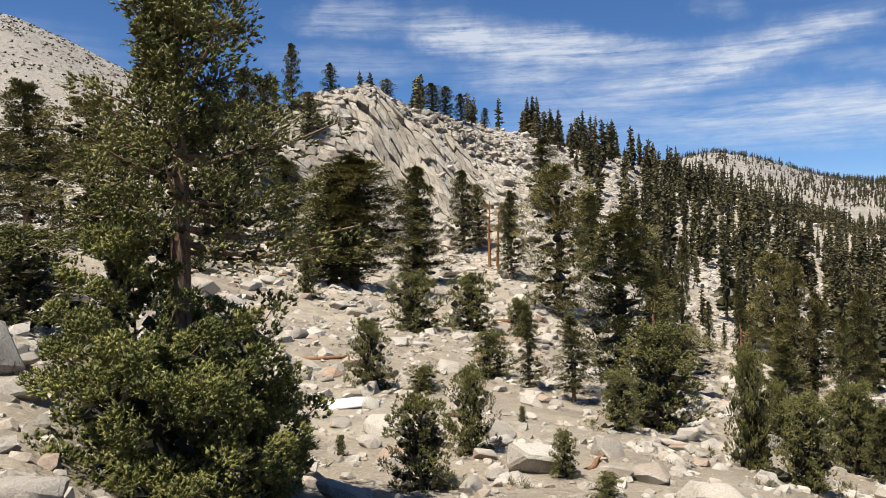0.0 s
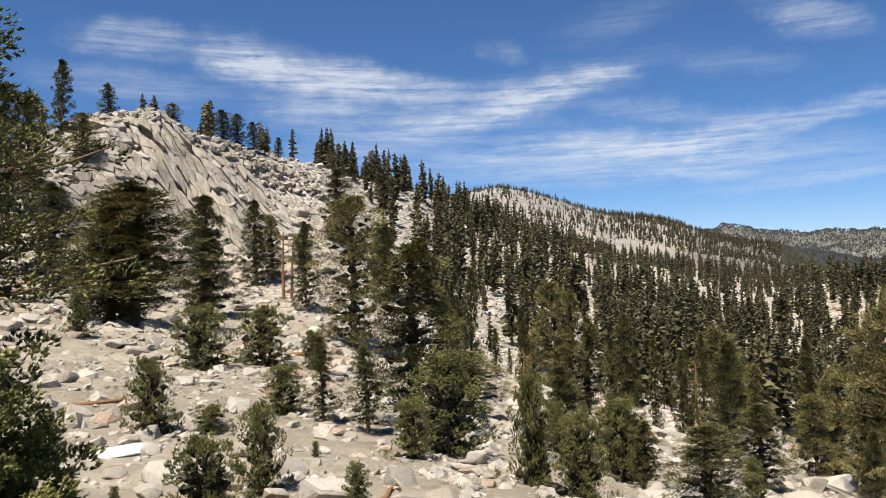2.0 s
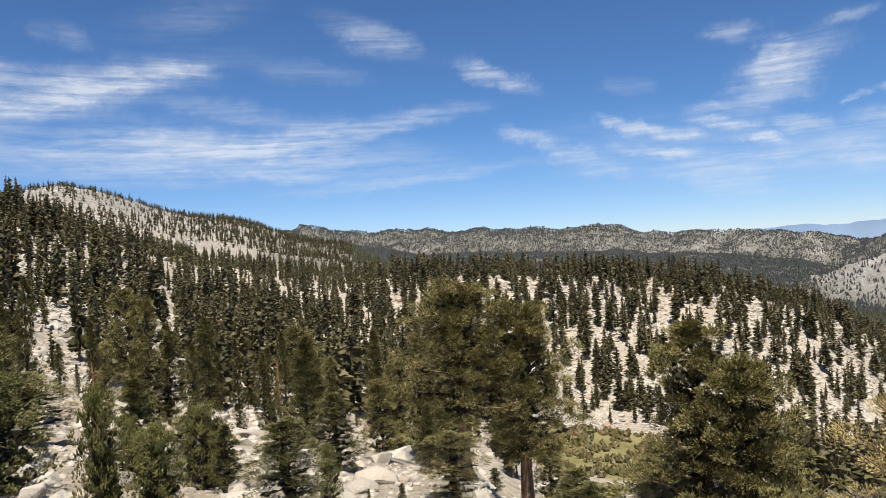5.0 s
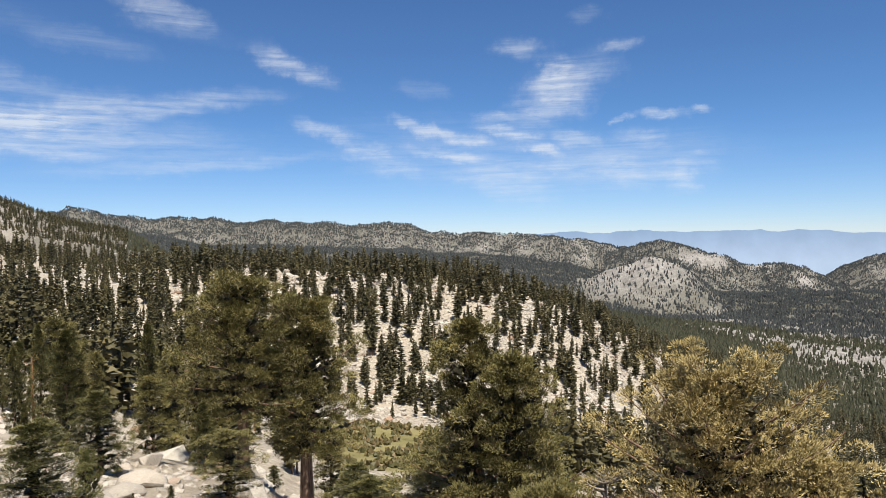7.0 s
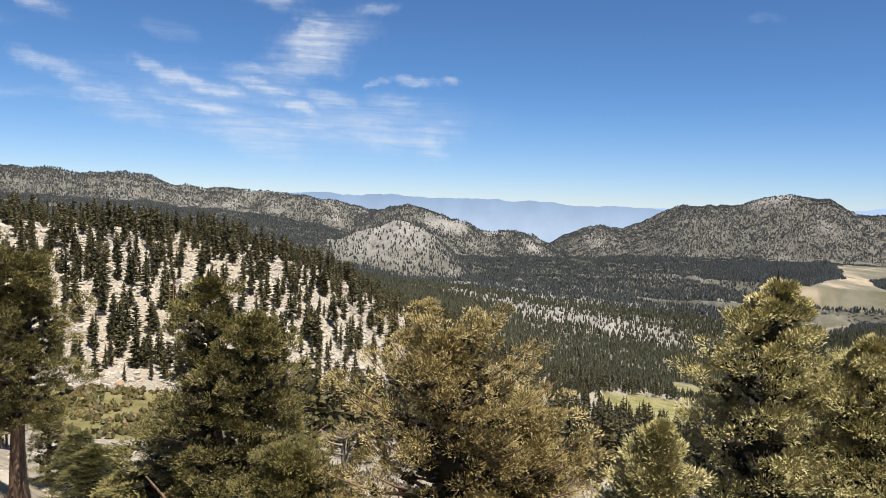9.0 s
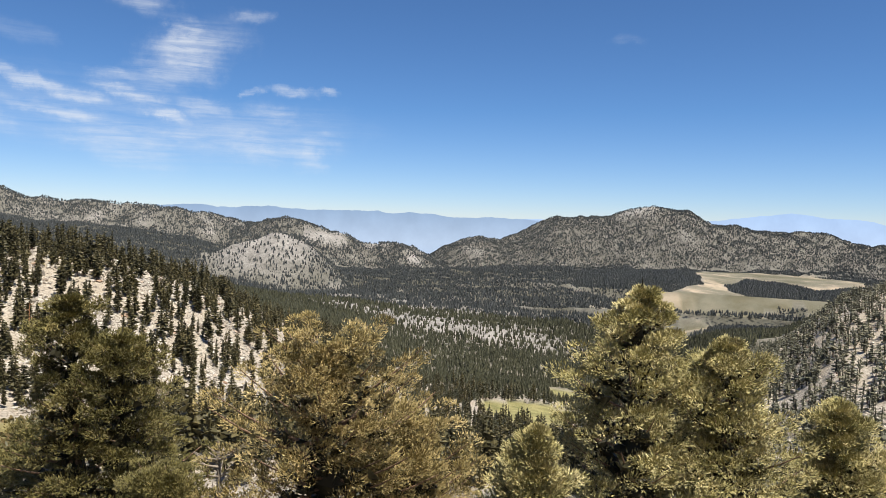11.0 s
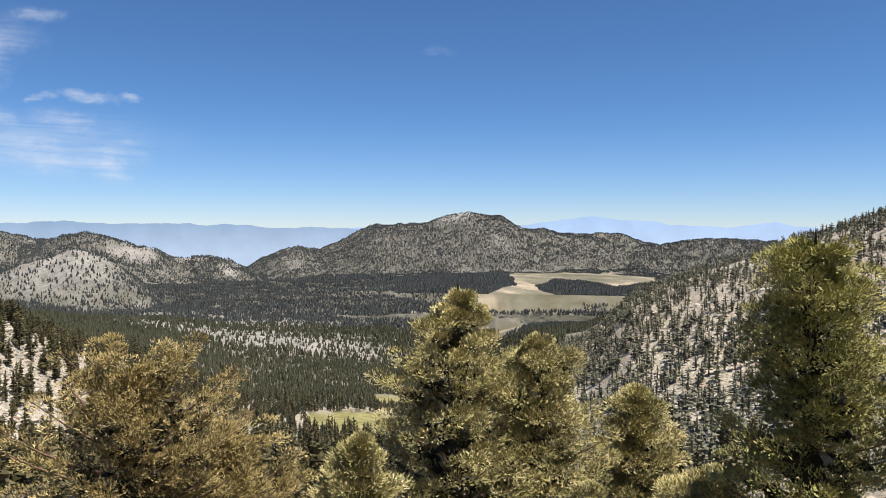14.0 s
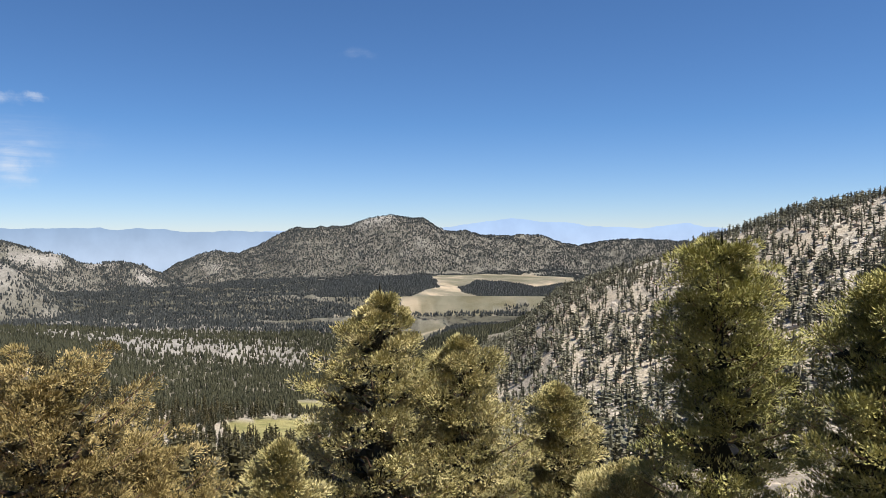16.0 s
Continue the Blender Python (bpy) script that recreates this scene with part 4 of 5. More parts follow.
def wooded(x, y, az, r):
    """How thickly the ground is wooded, from none to one."""
    wide, small, near = meadow_mask(x, y)
    d = np.where(wide | small | near, 0.0, 1.0)
    patchy = 2.0 * fbm(x / 40, y / 40, 3, 21) + 1.3 * fbm(x / 260, y / 260, 3, 23)
    hill = (az > 43) & (az < 82) & (r > 160) & (r < 330)
    slope = (az > 113) & (r < 560)
    d *= np.where(hill | slope, 0.9 + 0.5 * patchy, np.where(r > 480, np.clip(0.95 + 0.3 * patchy + np.clip((r - 2300) / 300, 0, 1) * (2.4 * fbm(x / 170, y / 170, 4, 29) + 0.24), 0.08, 1), np.clip(0.92 + 0.7 * patchy, 0.1, 1)))
    dome = np.clip(1.5 * np.exp(-((az - 20) / 9.0) ** 2) * np.exp(-((r - 800) / 230) ** 2), 0, 1)
    d *= 1 - 0.72 * dome
    d *= np.where((az < 15) & (r < 260), 0.6, 1)
    d *= np.where((az < -14) & (r > 260), 0.012, 1)
    bald = np.exp(-((az - 77.4) / 4.2) ** 2 - ((r - 1310) / 75) ** 2)
    d *= 1 - 0.7 * np.clip(1.3 * bald, 0, 1)
    # the long pale face below the crest beyond the dome, woods under it
    face = (az > 80 + 4 * fbm(x / 90, y / 90, 3, 35)) & (az < 89.5) & (r > 2360 + 160 * fbm(x / 90, y / 90, 3, 37)) & (r < 2520)
    d = np.where((az > 68) & (az < 92) & (r > 1380) & (r < 2600), np.where(face, np.clip(0.5 + 2.5 * fbm(x / 60, y / 60, 3, 31), 0.05, 1), 1.0), d)
    d = np.where((az > 52) & (az < 76) & (r > 2750 - 300 * fbm(x / 120, y / 120, 3, 39)) & (r < 2900), d * 0.62, d)
    d *= np.where((az > 121) & (r > 300) & (r < 600), np.clip(0.62 + 1.5 * fbm(x / 30, y / 30, 3, 43), 0.1, 1), 1)
    strip = np.exp(-((az - 91) / 12) ** 2 - ((r - 820 + 5 * (az - 93)) / 110) ** 2)
    d *= 1 - 0.75 * strip
    d *= 1 - np.clip(0.38 + 1.2 * fbm(x / 50, y / 50, 3, 33), 0, 0.8) * np.exp(-((az - 87) / 15) ** 2 - ((r - 1010) / 190) ** 2)
    d *= np.where((az > 93.5) & (az < 102.5) & (r > 340) & (r < 385), 0.06, 1)
    d *= np.where((az > 53) & (az < 67) & (r > 88) & (r < 172), 0.12, 1)
    # fewer trees where hill and cliff hide the ground from the viewpoint
    hidden_ground = ((az > 46) & (az < 74) & (r > 315) & (r < 640)) | ((az > -12) & (az < 6) & (r > 175) & (r < 330))
    d *= np.where(hidden_ground, 0.15, 1)
    crest = np.exp(-((az - 105.6) / 1.8) ** 2 - ((r - 3250) / 70) ** 2)
    d *= 1 - 0.9 * crest
    return d


# the ground is coloured darker where the valley's woods stand thick
woods_tone = land.data.attributes.new("woods_tone", "FLOAT", "POINT")
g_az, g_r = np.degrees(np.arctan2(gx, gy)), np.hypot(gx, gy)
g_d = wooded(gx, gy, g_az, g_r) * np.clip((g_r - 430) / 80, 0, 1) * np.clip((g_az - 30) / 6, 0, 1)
woods_tone.data.foreach_set("value", (np.clip((g_d - 0.35) * 1.6, 0, np.where(g_r < 950, 0.6, np.where(g_r < 2100, 0.88, 0.58)))).astype(np.float32))


# how high the land before each spot rises, by azimuth and distance: spots hidden from the viewpoint get fewer trees and
# stones
h_az, h_r = np.arange(-45, 150, 0.5), np.exp(np.linspace(np.log(4), np.log(4700), 420))
h_a, h_d = np.meshgrid(np.radians(h_az), h_r, indexing="ij")
h_rise = np.degrees(np.arctan2(height((h_d * np.sin(h_a)).ravel(), (h_d * np.cos(h_a)).ravel()).reshape(h_a.shape) - EYE, h_d))
h_top = np.maximum.accumulate(h_rise, axis=1)


def in_sight(x, y, tall):
    """Spots whose tops rise above the land between them and the viewpoint."""
    r, az = np.hypot(x, y), np.degrees(np.arctan2(x, y))
    i = np.clip(((az + 45) / 0.5).astype(int), 0, len(h_az) - 2)
    k = np.clip(np.searchsorted(h_r, r) - 2, 0, len(h_r) - 1)
    before = np.minimum(h_top[i, k], h_top[i + 1, k])
    return np.degrees(np.arctan2(height(x, y) + tall - EYE, r)) > before - 0.4


# which spots hold a grove: (seed, az, az, r, r, trees per square metre)
def plant(name, label, seed, sector, templates, mats, tall, stout, extra=None):
    x, y, az, r, rng = scatter(seed, *sector)
    keep = rng.random(len(x)) < wooded(x, y, az, r)
    if extra is not None:
        keep &= extra(az, r)
    x, y = x[keep], y[keep]
    h = tall[0] + (tall[1] - tall[0]) * rng.random(len(x)) ** 1.3
    keep = in_sight(x, y, h) | (rng.random(len(x)) < 0.1)
    x, y, h = x[keep], y[keep], h[keep]
    forest(name, label, x, y, h, h * (stout[0] + (stout[1] - stout[0]) * rng.random(len(x))), templates, mats, seed + 1)


near_set = [fir_template(100 + k, (70, 60, 80)[k % 3], 0.32 + 0.1 * (k % 4), 0.06 + 0.05 * (k % 3), 0.55, 0.4, 0.26, 0.1 * (k % 2)) for k in range(10)]
mid_set = [fir_template(110 + k, 30, 0.38 + 0.1 * (k % 4), 0.05 + 0.04 * (k % 3), 0.6, 0.4, 0.40) for k in range(10)]
dot_set = [fir_template(150 + k, 9, 0.5 + 0.1 * (k % 3), 0.06, 0.6, 0.4, 0.8) for k in range(8)]
bushy_set = [fir_template(130 + k, 14, 0.40 + 0.1 * (k % 3), 0.10 + 0.08 * (k % 3), 0.6, 0.45, 0.5, 0.15) for k in range(10)]
far_set = [spire_template(120 + k, 4, 3, 1.0) for k in range(8)]
spires = [spire_template(140 + k, 3, 2, 1.0) for k in range(8)]
specks = [spire_template(160 + k, 3, 1, 1.0) for k in range(8)]
open_slope = lambda az, r: ~((az < 10) & (r < 168)) & ~((az < 16) & (r < 95))
plant("slope_forest", "dark green conifers standing thickly on pale granite slopes", 7, (-37, 142, 88, 230, 1 / 17), near_set, [NEEDLES_FAR, BARK], (5, 12.5), (0.20, 0.33), lambda az, r: open_slope(az, r) & ~((az > 112) & (r > 110)) & ~((az > 43) & (az < 82) & (r > 160)))
plant("hillside_forest", "dark green conifers on rocky granite hillsides", 9, (-37, 142, 230, 480, 1 / 30), mid_set, [NEEDLES_FAR, BARK], (5, 12), (0.2, 0.32), lambda az, r: (az < 112.5) & ~((az > 43) & (az < 82) & (r < 330)))
plant("hilltop_forest", "slender dark conifers among boulders on a rocky hill", 8, (43, 82, 160, 330, 1 / 18), near_set, [NEEDLES_FAR, BARK], (4.5, 11), (0.22, 0.38))
plant("steep_slope_forest", "small rounded conifers dotting a steep granite slope", 14, (112, 143, 110, 490, 1 / 10), bushy_set, [NEEDLES_GREY, BARK], (2.8, 6.8), (0.45, 0.72))
plant("valley_side_forest", "dense green conifers filling the side valley", 10, (82, 113, 110, 480, 1 / 17), mid_set, [NEEDLES_VALLEY, BARK], (3.6, 7.5), (0.32, 0.46))
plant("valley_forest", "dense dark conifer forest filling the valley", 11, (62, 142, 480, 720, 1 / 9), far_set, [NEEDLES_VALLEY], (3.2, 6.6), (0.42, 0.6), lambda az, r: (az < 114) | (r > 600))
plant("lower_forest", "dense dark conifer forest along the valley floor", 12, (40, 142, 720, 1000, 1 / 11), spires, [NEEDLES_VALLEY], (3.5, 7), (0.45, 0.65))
plant("dome_forest", "scattered dark conifers on a rounded granite dome", 19, (6, 40, 600, 1000, 1 / 26), dot_set, [NEEDLES_FAR, BARK], (3.5, 9), (0.3, 0.46))
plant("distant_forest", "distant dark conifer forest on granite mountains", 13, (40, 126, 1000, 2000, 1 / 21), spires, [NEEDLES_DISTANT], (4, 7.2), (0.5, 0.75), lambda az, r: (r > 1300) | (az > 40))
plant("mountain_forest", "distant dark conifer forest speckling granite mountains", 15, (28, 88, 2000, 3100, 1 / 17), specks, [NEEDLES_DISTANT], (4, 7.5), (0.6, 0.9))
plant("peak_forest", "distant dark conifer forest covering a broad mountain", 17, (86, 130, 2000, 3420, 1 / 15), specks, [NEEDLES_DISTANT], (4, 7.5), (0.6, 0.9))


# ---- single pines near the viewpoint ----
GREEN = "green foxtail pine with a rough brown trunk on rocky ground"


KIND_WIDE, BUSH_WIDE = 3.0, 1.9
kinds = [pine(200 + k, 8.0, KIND_WIDE, NEEDLES_OLIVE if k % 4 else NEEDLES_OCHRE, BARK, GREEN, branchwork=False, boughs=62, sprays=4, tails=64, clump=0.34, flat=0.6, tail=0.125, stout=0.023,
              inner=1.25, masses=3, heart=11, shape=0.40 + 0.1 * (k % 4), clear=(0.04, 0.12, 0.08)[k % 3], ragged=0.5, low=0.5, droop=0.3, near_wood=0.3)
         for k in range(8)]
bushes = [pine(220 + k, 2.0, BUSH_WIDE, NEEDLES, BARK, "bushy young green pine among granite rubble", "young_pine", boughs=54, sprays=4, tails=14, clump=0.15, flat=0.8, tail=0.07,
               stout=0.022, needles=6, needle=0.06, blade=0.013, inner=1.3, masses=5, light=False, near_wood=0.15, shape=0.5, clear=0.0, low=0.95, ragged=0.4, upward=0.9, tuft_up=0.6) for k in range(6)]
used = set()


def put(stock, k, az, r, top, wide):
    """A pine from the stock at its azimuth and distance; wide in metres."""
    src = stock[k % len(stock)]
    made, made_wide = (8.0, KIND_WIDE) if stock is kinds else (2.0, BUSH_WIDE)
    x, y = polar(az, r)
    z = ground(x, y)
    tall = max(0.3, EYE + r * math.tan(radians(top)) - z)
    w = 0.95 * wide / made_wide
    m = Matrix.Translation((x, y, z - 0.03 * tall)) @ Matrix.Rotation(k * 1.7, 4, "Z") @ Matrix.Diagonal((w, w, tall / made * 1.03, 1))
    if src.name in used:
        return copy_thing(src, m)
    used.add(src.name)
    src.matrix_basis = m
    return src


for k, tree in enumerate((
        (-7.5, 61.4, 5.7, 7.0), (-11.9, 88.6, 6.4, 6.0), (-2.2, 74.5, 3.7, 4.2), (1.6, 100.7, 5.5, 5.3), (2.8, 104.3, 4.2, 4.0), (5.2, 81.8, 3.7, 3.4),
        (6.3, 27.2, -4.9, 1.1), (9.6, 26.1, -5.7, 1.5), (8.7, 62.7, 3.2, 2.8), (13.3, 28.9, -0.3, 2.4), (15.7, 66.7, -3.3, 2.3), (7.6, 130.3, 6.0, 4.4),
        (4.8, 111.9, 2.5, 2.5), (11.3, 99.3, 2.3, 4.5), (6.1, 100.2, 1.6, 2.3), (12.3, 70.1, -1.1, 2.7), (17.2, 40.8, -7.4, 1.9),)):
    put(kinds, k + 0, *tree)
for k, tree in enumerate((
        (34.5, 18.5, -12.8, 1.1), (38.1, 34.6, -10.9, 2.0), (23.9, 27.1, -9.7, 1.2), (27.6, 27.7, -11.0, 1.8), (30.1, 23.9, -12.4, 1.1), (40.2, 22.0, -14.7, 0.5),
        (42.7, 22.3, -13.7, 0.7), (46.7, 24.5, -14.5, 0.9), (-14.5, 105, 11.4, 3.5), (-13.2, 110, 11.3, 3.5), (-11.2, 126, 13.2, 2.6), (-10, 120, 11.0, 3.6),
        (-8.3, 134, 13.0, 3.2), (-7.9, 136, 12.9, 2.6), (-6.2, 136, 12.7, 1.6), (-4, 140, 12, 1.4), (-0.6, 146, 11.6, 2.6),)):
    put(kinds, k + 17, *tree)
for k, tree in enumerate((
        (0.4, 148, 11.4, 3.0), (1.6, 150, 10.6, 2.2), (2.4, 152, 10.2, 2.0), (3.4, 156, 9.8, 2.2), (-31, 17, 5.5, 2.2), (-27, 60, 9.2, 3.6),
        (-25, 66, 8.2, 3.6), (-29, 70, 9.5, 3.6), (-23, 80, 8.5, 3.6), (-16.5, 70, 3.5, 4), (-17.5, 90, 8, 3.6), (-15.5, 85, 8.5, 3.6),
        (-30, 45, 5, 3.6), (-21, 75, 7.5, 3.6), (-33, 40, 6, 3.6), (-6.9, 62.2, 4.9, 5.8), (-8.3, 62.6, 4.4, 5.4), (-1.8, 75.4, 3.0, 4.0),)):
    put(kinds, k + 34, *tree)
for k, tree in enumerate((
        (-10.4, 51.4, -1.1, 1.8), (-2.3, 42.8, -2.6, 3.4), (-5.8, 25.1, -6.1, 1.6), (2.0, 45.4, -2.7, 3.3), (3.4, 28.8, -7.1, 1.9), (5.7, 45.0, -4.7, 2.0),
        (12.8, 21.1, -11.0, 1.5), (15.6, 23.1, -9.6, 1.6), (1.8, 16.6, -10.6, 1.4), (-2.1, 13.3, -14.3, 0.8), (8.7, 14.5, -13.6, 0.7), (11.8, 12.6, -17.1, 0.6),
        (-8.0, 16.4, -14.4, 0.3),)):
    put(bushes, k + 0, *tree)
for k, tree in enumerate((
        (21.8, 18.6, -11.5, 0.7), (23.9, 25.3, -11.0, 1.1), (25.4, 18.2, -13.6, 0.9), (28.4, 25.3, -9.2, 1.7), (29.4, 25.9, -12.1, 1.4), (5.7, 20.7, -12.8, 0.3),
        (-1.7, 25.1, -10.1, 0.8), (-18.1, 53.7, -0.0, 2.0), (-29.1, 21.0, -1.3, 1.9), (-26.7, 26.9, -2.9, 1.0), (22.1, 18.9, -12.0, 0.9), (25.5, 18.3, -13.9, 0.7),
        (37.3, 23.1, -15.7, 0.5),)):
    put(bushes, k + 13, *tree)
for k, tree in enumerate(((36, 45, -8.5, 1.7), (41.5, 42, -10, 1.6), (45, 38, -12.5, 1.3), (55.8, 37, -18.6, 2.6), (58, 35, -19.2, 2.6), (62.4, 34, -18.8, 2.8), (56, 62, -17.4, 2.6), (58.5, 57, -18.4, 2.6), (61, 60, -18.0, 2.6), (54, 70, -14.6, 3.2), (63.4, 55, -18, 2.8), (52.5, 60, -15, 3.0), (49.8, 62, -13.2, 3.2), (46, 64, -12.5, 3.2), (57, 46, -18.6, 2.6), (64.5, 44, -18.6, 2.8))):
    put(kinds, k + 3, *tree)
# more of them on the wooded slope
x, y, azs, rs, rng = scatter(31, 15, 46, 50, 90, 1 / 26)
for k in range(min(len(x), 50)):
    if not (azs[k] < 21 and rs[k] < 56):
        h = 3.0 + 5.5 * rng.random()
        top = math.degrees(math.atan2(ground(x[k], y[k]) + h - EYE, rs[k]))
        put(kinds, k, azs[k], rs[k], top, h * (0.16 + 0.12 * rng.random()))

# the large ones close by
DARK_GOLD = "broad old foxtail pine with dull olive-yellow needles"
OLD_GOLD = "old foxtail pine with golden-brown needles below the viewpoint"
FRESH = "full green foxtail pine with yellowish shoots below the viewpoint"
GOLD = "old foxtail pine with dense yellow-green needles below the viewpoint"
for k, (az, r, top, wide, shape, low, tint) in enumerate((
        (47.6, 47, -3.5, 6.8, 0.36, 0.8, 0), (52.3, 48, -5.0, 6.8, 0.36, 0.8, 0), (65.3, 30, -6.0, 6.0, 0.62, 0.95, 0), (68.4, 29, -9.0, 6.0, 0.6, 0.8, 0),
        (82.5, 21, -10.2, 7.4, 0.46, 0.9, 2), (88, 22, -16, 5.4, 0.5, 0.8, 2), (60, 36, -20, 3.4, 0.5, 0.7, 0), (71, 24, -19, 4.4, 0.5, 0.8, 0))
        + ((105.6, 20, -4.9, 5.8, 0.74, 0.9, 1), (111.6, 21, -8.1, 5.0, 0.68, 0.9, 1), (119.5, 27, -11.7, 3.6, 0.6, 0.8, 1), (131.0, 17, -1.3, 3.8, 0.52, 0.9, 3),
           (141.2, 16, -3.2, 3.6, 0.6, 0.9, 3), (98.4, 15, -15.5, 2.4, 0.8, 0.8, 1), (124, 19, -17.5, 2.8, 0.55, 0.8, 1))):
    x, y = polar(az, r)
    z = ground(x, y)
    tall = EYE + r * math.tan(radians(top)) - z
    close = r < 28
    root = pine(400 + k, tall, wide, (NEEDLES_OCHRE, NEEDLES_GOLD, NEEDLES_RUST, NEEDLES_FRESH)[tint], BARK, (DARK_GOLD, GOLD, OLD_GOLD, FRESH)[tint], boughs=108 if close else 84, sprays=6,
                tails=96, clump=0.24 + 0.006 * r, flat=0.5, tail=0.055 + 0.0021 * r, stout=0.009 + 0.00045 * r,
                near_wood=0.35, inner=1.0 if close else 1.2, masses=5, heart=9, shape=shape, low=low, clear=0.12 if close else 0.34 if r > 40 else 0.06, ragged=0.5, droop=0.3, radius=0.036 if r > 40 else 0.022)
    root.matrix_world = Matrix.Translation((x, y, z))
x, y = polar(-19.3, 11)
root = pine(440, 6.9, 3.1, NEEDLES, BARK, "tall foxtail pine with a bare orange-brown trunk", boughs=80, sprays=7, tails=20, clump=0.23, flat=0.7, tail=0.085, stout=0.022, needles=6, needle=0.06,
            blade=0.013, near_wood=0.2, inner=0.5, masses=3, clear=0.47, light=False, shape=0.55, low=0.85, ragged=0.5, lopsided=0.25, radius=0.033, upward=0.5, droop=0.35)
root.matrix_world = Matrix.Translation((x, y, ground(x, y)))
for k, (az, r, tall, wide, shape) in enumerate(((-16.9, 9.9, 1.9, 2.3, 0.3), (-21.5, 9.6, 1.7, 2.0, 0.3), (-13.7, 10.6, 1.6, 1.4, 0.3), (-23.0, 10.6, 3.2, 1.7, 0.5), (-19, 9.0, 1.2, 1.8, 0.25), (-21.9, 11.5, 3.3, 1.9, 0.5), (-17.4, 12.0, 2.5, 1.6, 0.4))):
    x, y = polar(az, r)
    root = pine(450 + k, tall, wide, NEEDLES_DEEP, BARK, "dense low dark green pine bush below a tall trunk", "pine_bush", boughs=27, sprays=5, tails=26, clump=0.17, flat=0.75, tail=0.075, stout=0.024,
                needles=8, needle=0.055, blade=0.013, near_wood=0.5, inner=1.3, masses=5, clear=0.02, light=False, shape=shape, low=0.7, ragged=0.55, upward=0.9, droop=-0.1, radius=0.012, tuft_up=0.7)
    root.matrix_world = Matrix.Translation((x, y, ground(x, y)))


# ---- granite: boulders, rubble and the broken cliff ----
def stone_mesh(seed, points, squash=(1, 0.8, 0.6), wear=0.0):
    """An angular stone: the hull of points spread round a lumpy block, its edges worn by a bevel. Verts and triangles."""
    rng = np.random.default_rng(seed)
    k = np.arange(points) + 0.5
    a, z = np.pi * (1 + 5 ** 0.5) * k, 1 - 2 * k / points
    q = np.stack([np.cos(a) * np.sqrt(1 - z * z), np.sin(a) * np.sqrt(1 - z * z), z], 1) + rng.normal(size=(points, 3)) * 0.22
    q = q / (np.abs(q) ** 3.2).sum(1, keepdims=True) ** (1 / 3.2)
    q = q * (0.78 + 0.3 * rng.random((points, 1))) * np.array(squash)
    bm = bmesh.new()
    for v in q:
        bm.verts.new(v)
    hull = bmesh.ops.convex_hull(bm, input=bm.verts[:])
    bmesh.ops.delete(bm, geom=[g for g in hull["geom_interior"] if isinstance(g, bmesh.types.BMVert)], context="VERTS")
    if wear:
        bmesh.ops.dissolve_limit(bm, angle_limit=0.2, verts=bm.verts[:], edges=bm.edges[:])
        bmesh.ops.bevel(bm, geom=bm.edges[:], offset=wear, segments=1, affect="EDGES", profile=0.6)
    bmesh.ops.triangulate(bm, faces=bm.faces[:])
    bm.verts.index_update()
    v = np.array([u.co[:] for u in bm.verts])
    f = np.array([[u.index for u in face.verts] for face in bm.faces])
    bm.free()
    return v, f


def rubble(name, label, x, y, size, seed, sink=0.3):
    rng = np.random.default_rng(seed)
    shapes = [stone_mesh(seed + 50 + k, 11 + k % 4, (1, 0.55 + 0.4 * rng.random(), 0.32 + 0.4 * rng.random())) for k in range(10)]
    z = height(x, y)
    vs, fs, at = [], [], 0
    pick = rng.integers(0, 10, len(x))
    for k, (v, f) in enumerate(shapes):
        s = np.where(pick == k)[0]
        a = rng.random(len(s)) * 6.28
        tilt = (rng.random((len(s), 2)) - 0.5) * 0.7
        ca, sa = np.cos(a)[:, None], np.sin(a)[:, None]
        w = size[s][:, None]
        px, py = (v[:, 0] * ca - v[:, 1] * sa) * w, (v[:, 0] * sa + v[:, 1] * ca) * w
        pz = v[:, 2] * w + px * tilt[:, :1] + py * tilt[:, 1:]
        vs.append(np.stack([px + x[s][:, None], py + y[s][:, None], pz + z[s][:, None] - (sink - 0.3) * w], -1).reshape(-1, 3))
        fs.append((f[None] + (np.arange(len(s)) * len(v))[:, None, None] + at).reshape(-1, 3))
        at += len(s) * len(v)
    return tagged(mesh_object(name, np.concatenate(vs), np.concatenate(fs), ROCK), label, "rubble", kind="stuff")


def strewn(name, label, seed, sector, sizes, cluster, power=2.5):
    x, y, az, r, rng = scatter(seed, *sector)
    keep = rng.random(len(x)) < np.clip(0.5 + cluster * fbm(x / 6, y / 6, 3, seed), 0.05, 1)
    wide, small, near = meadow_mask(x, y)
    keep &= ~(wide | small | near) & (r > 4)
    x, y = x[keep], y[keep]
    keep = in_sight(x, y, 1.0) | (rng.random(len(x)) < 0.1)
    x, y = x[keep], y[keep]
    rubble(name, label, x, y, sizes[0] + (sizes[1] - sizes[0]) * rng.random(len(x)) ** power, seed)


strewn("ledge_stones", "broken pale granite slabs and stones near the viewpoint", 59, (-36, 58, 6, 32, 1 / 1.1), (0.10, 0.5), 3.5, 2.2)
strewn("talus_blocks", "pale talus blocks below a wooded hill", 69, (42, 82, 160, 330, 1 / 9), (0.4, 1.6), 2.5)
strewn("hill_talus", "small broken granite blocks covering a wooded hill", 68, (43, 82, 158, 320, 1 / 1.1), (0.25, 0.95), 2.0, 1.6)
strewn("gravel_stones", "small pale granite stones strewn on sandy ground", 61, (-38, 62, 5, 42, 1 / 0.10), (0.03, 0.24), 1.6, 2.2)
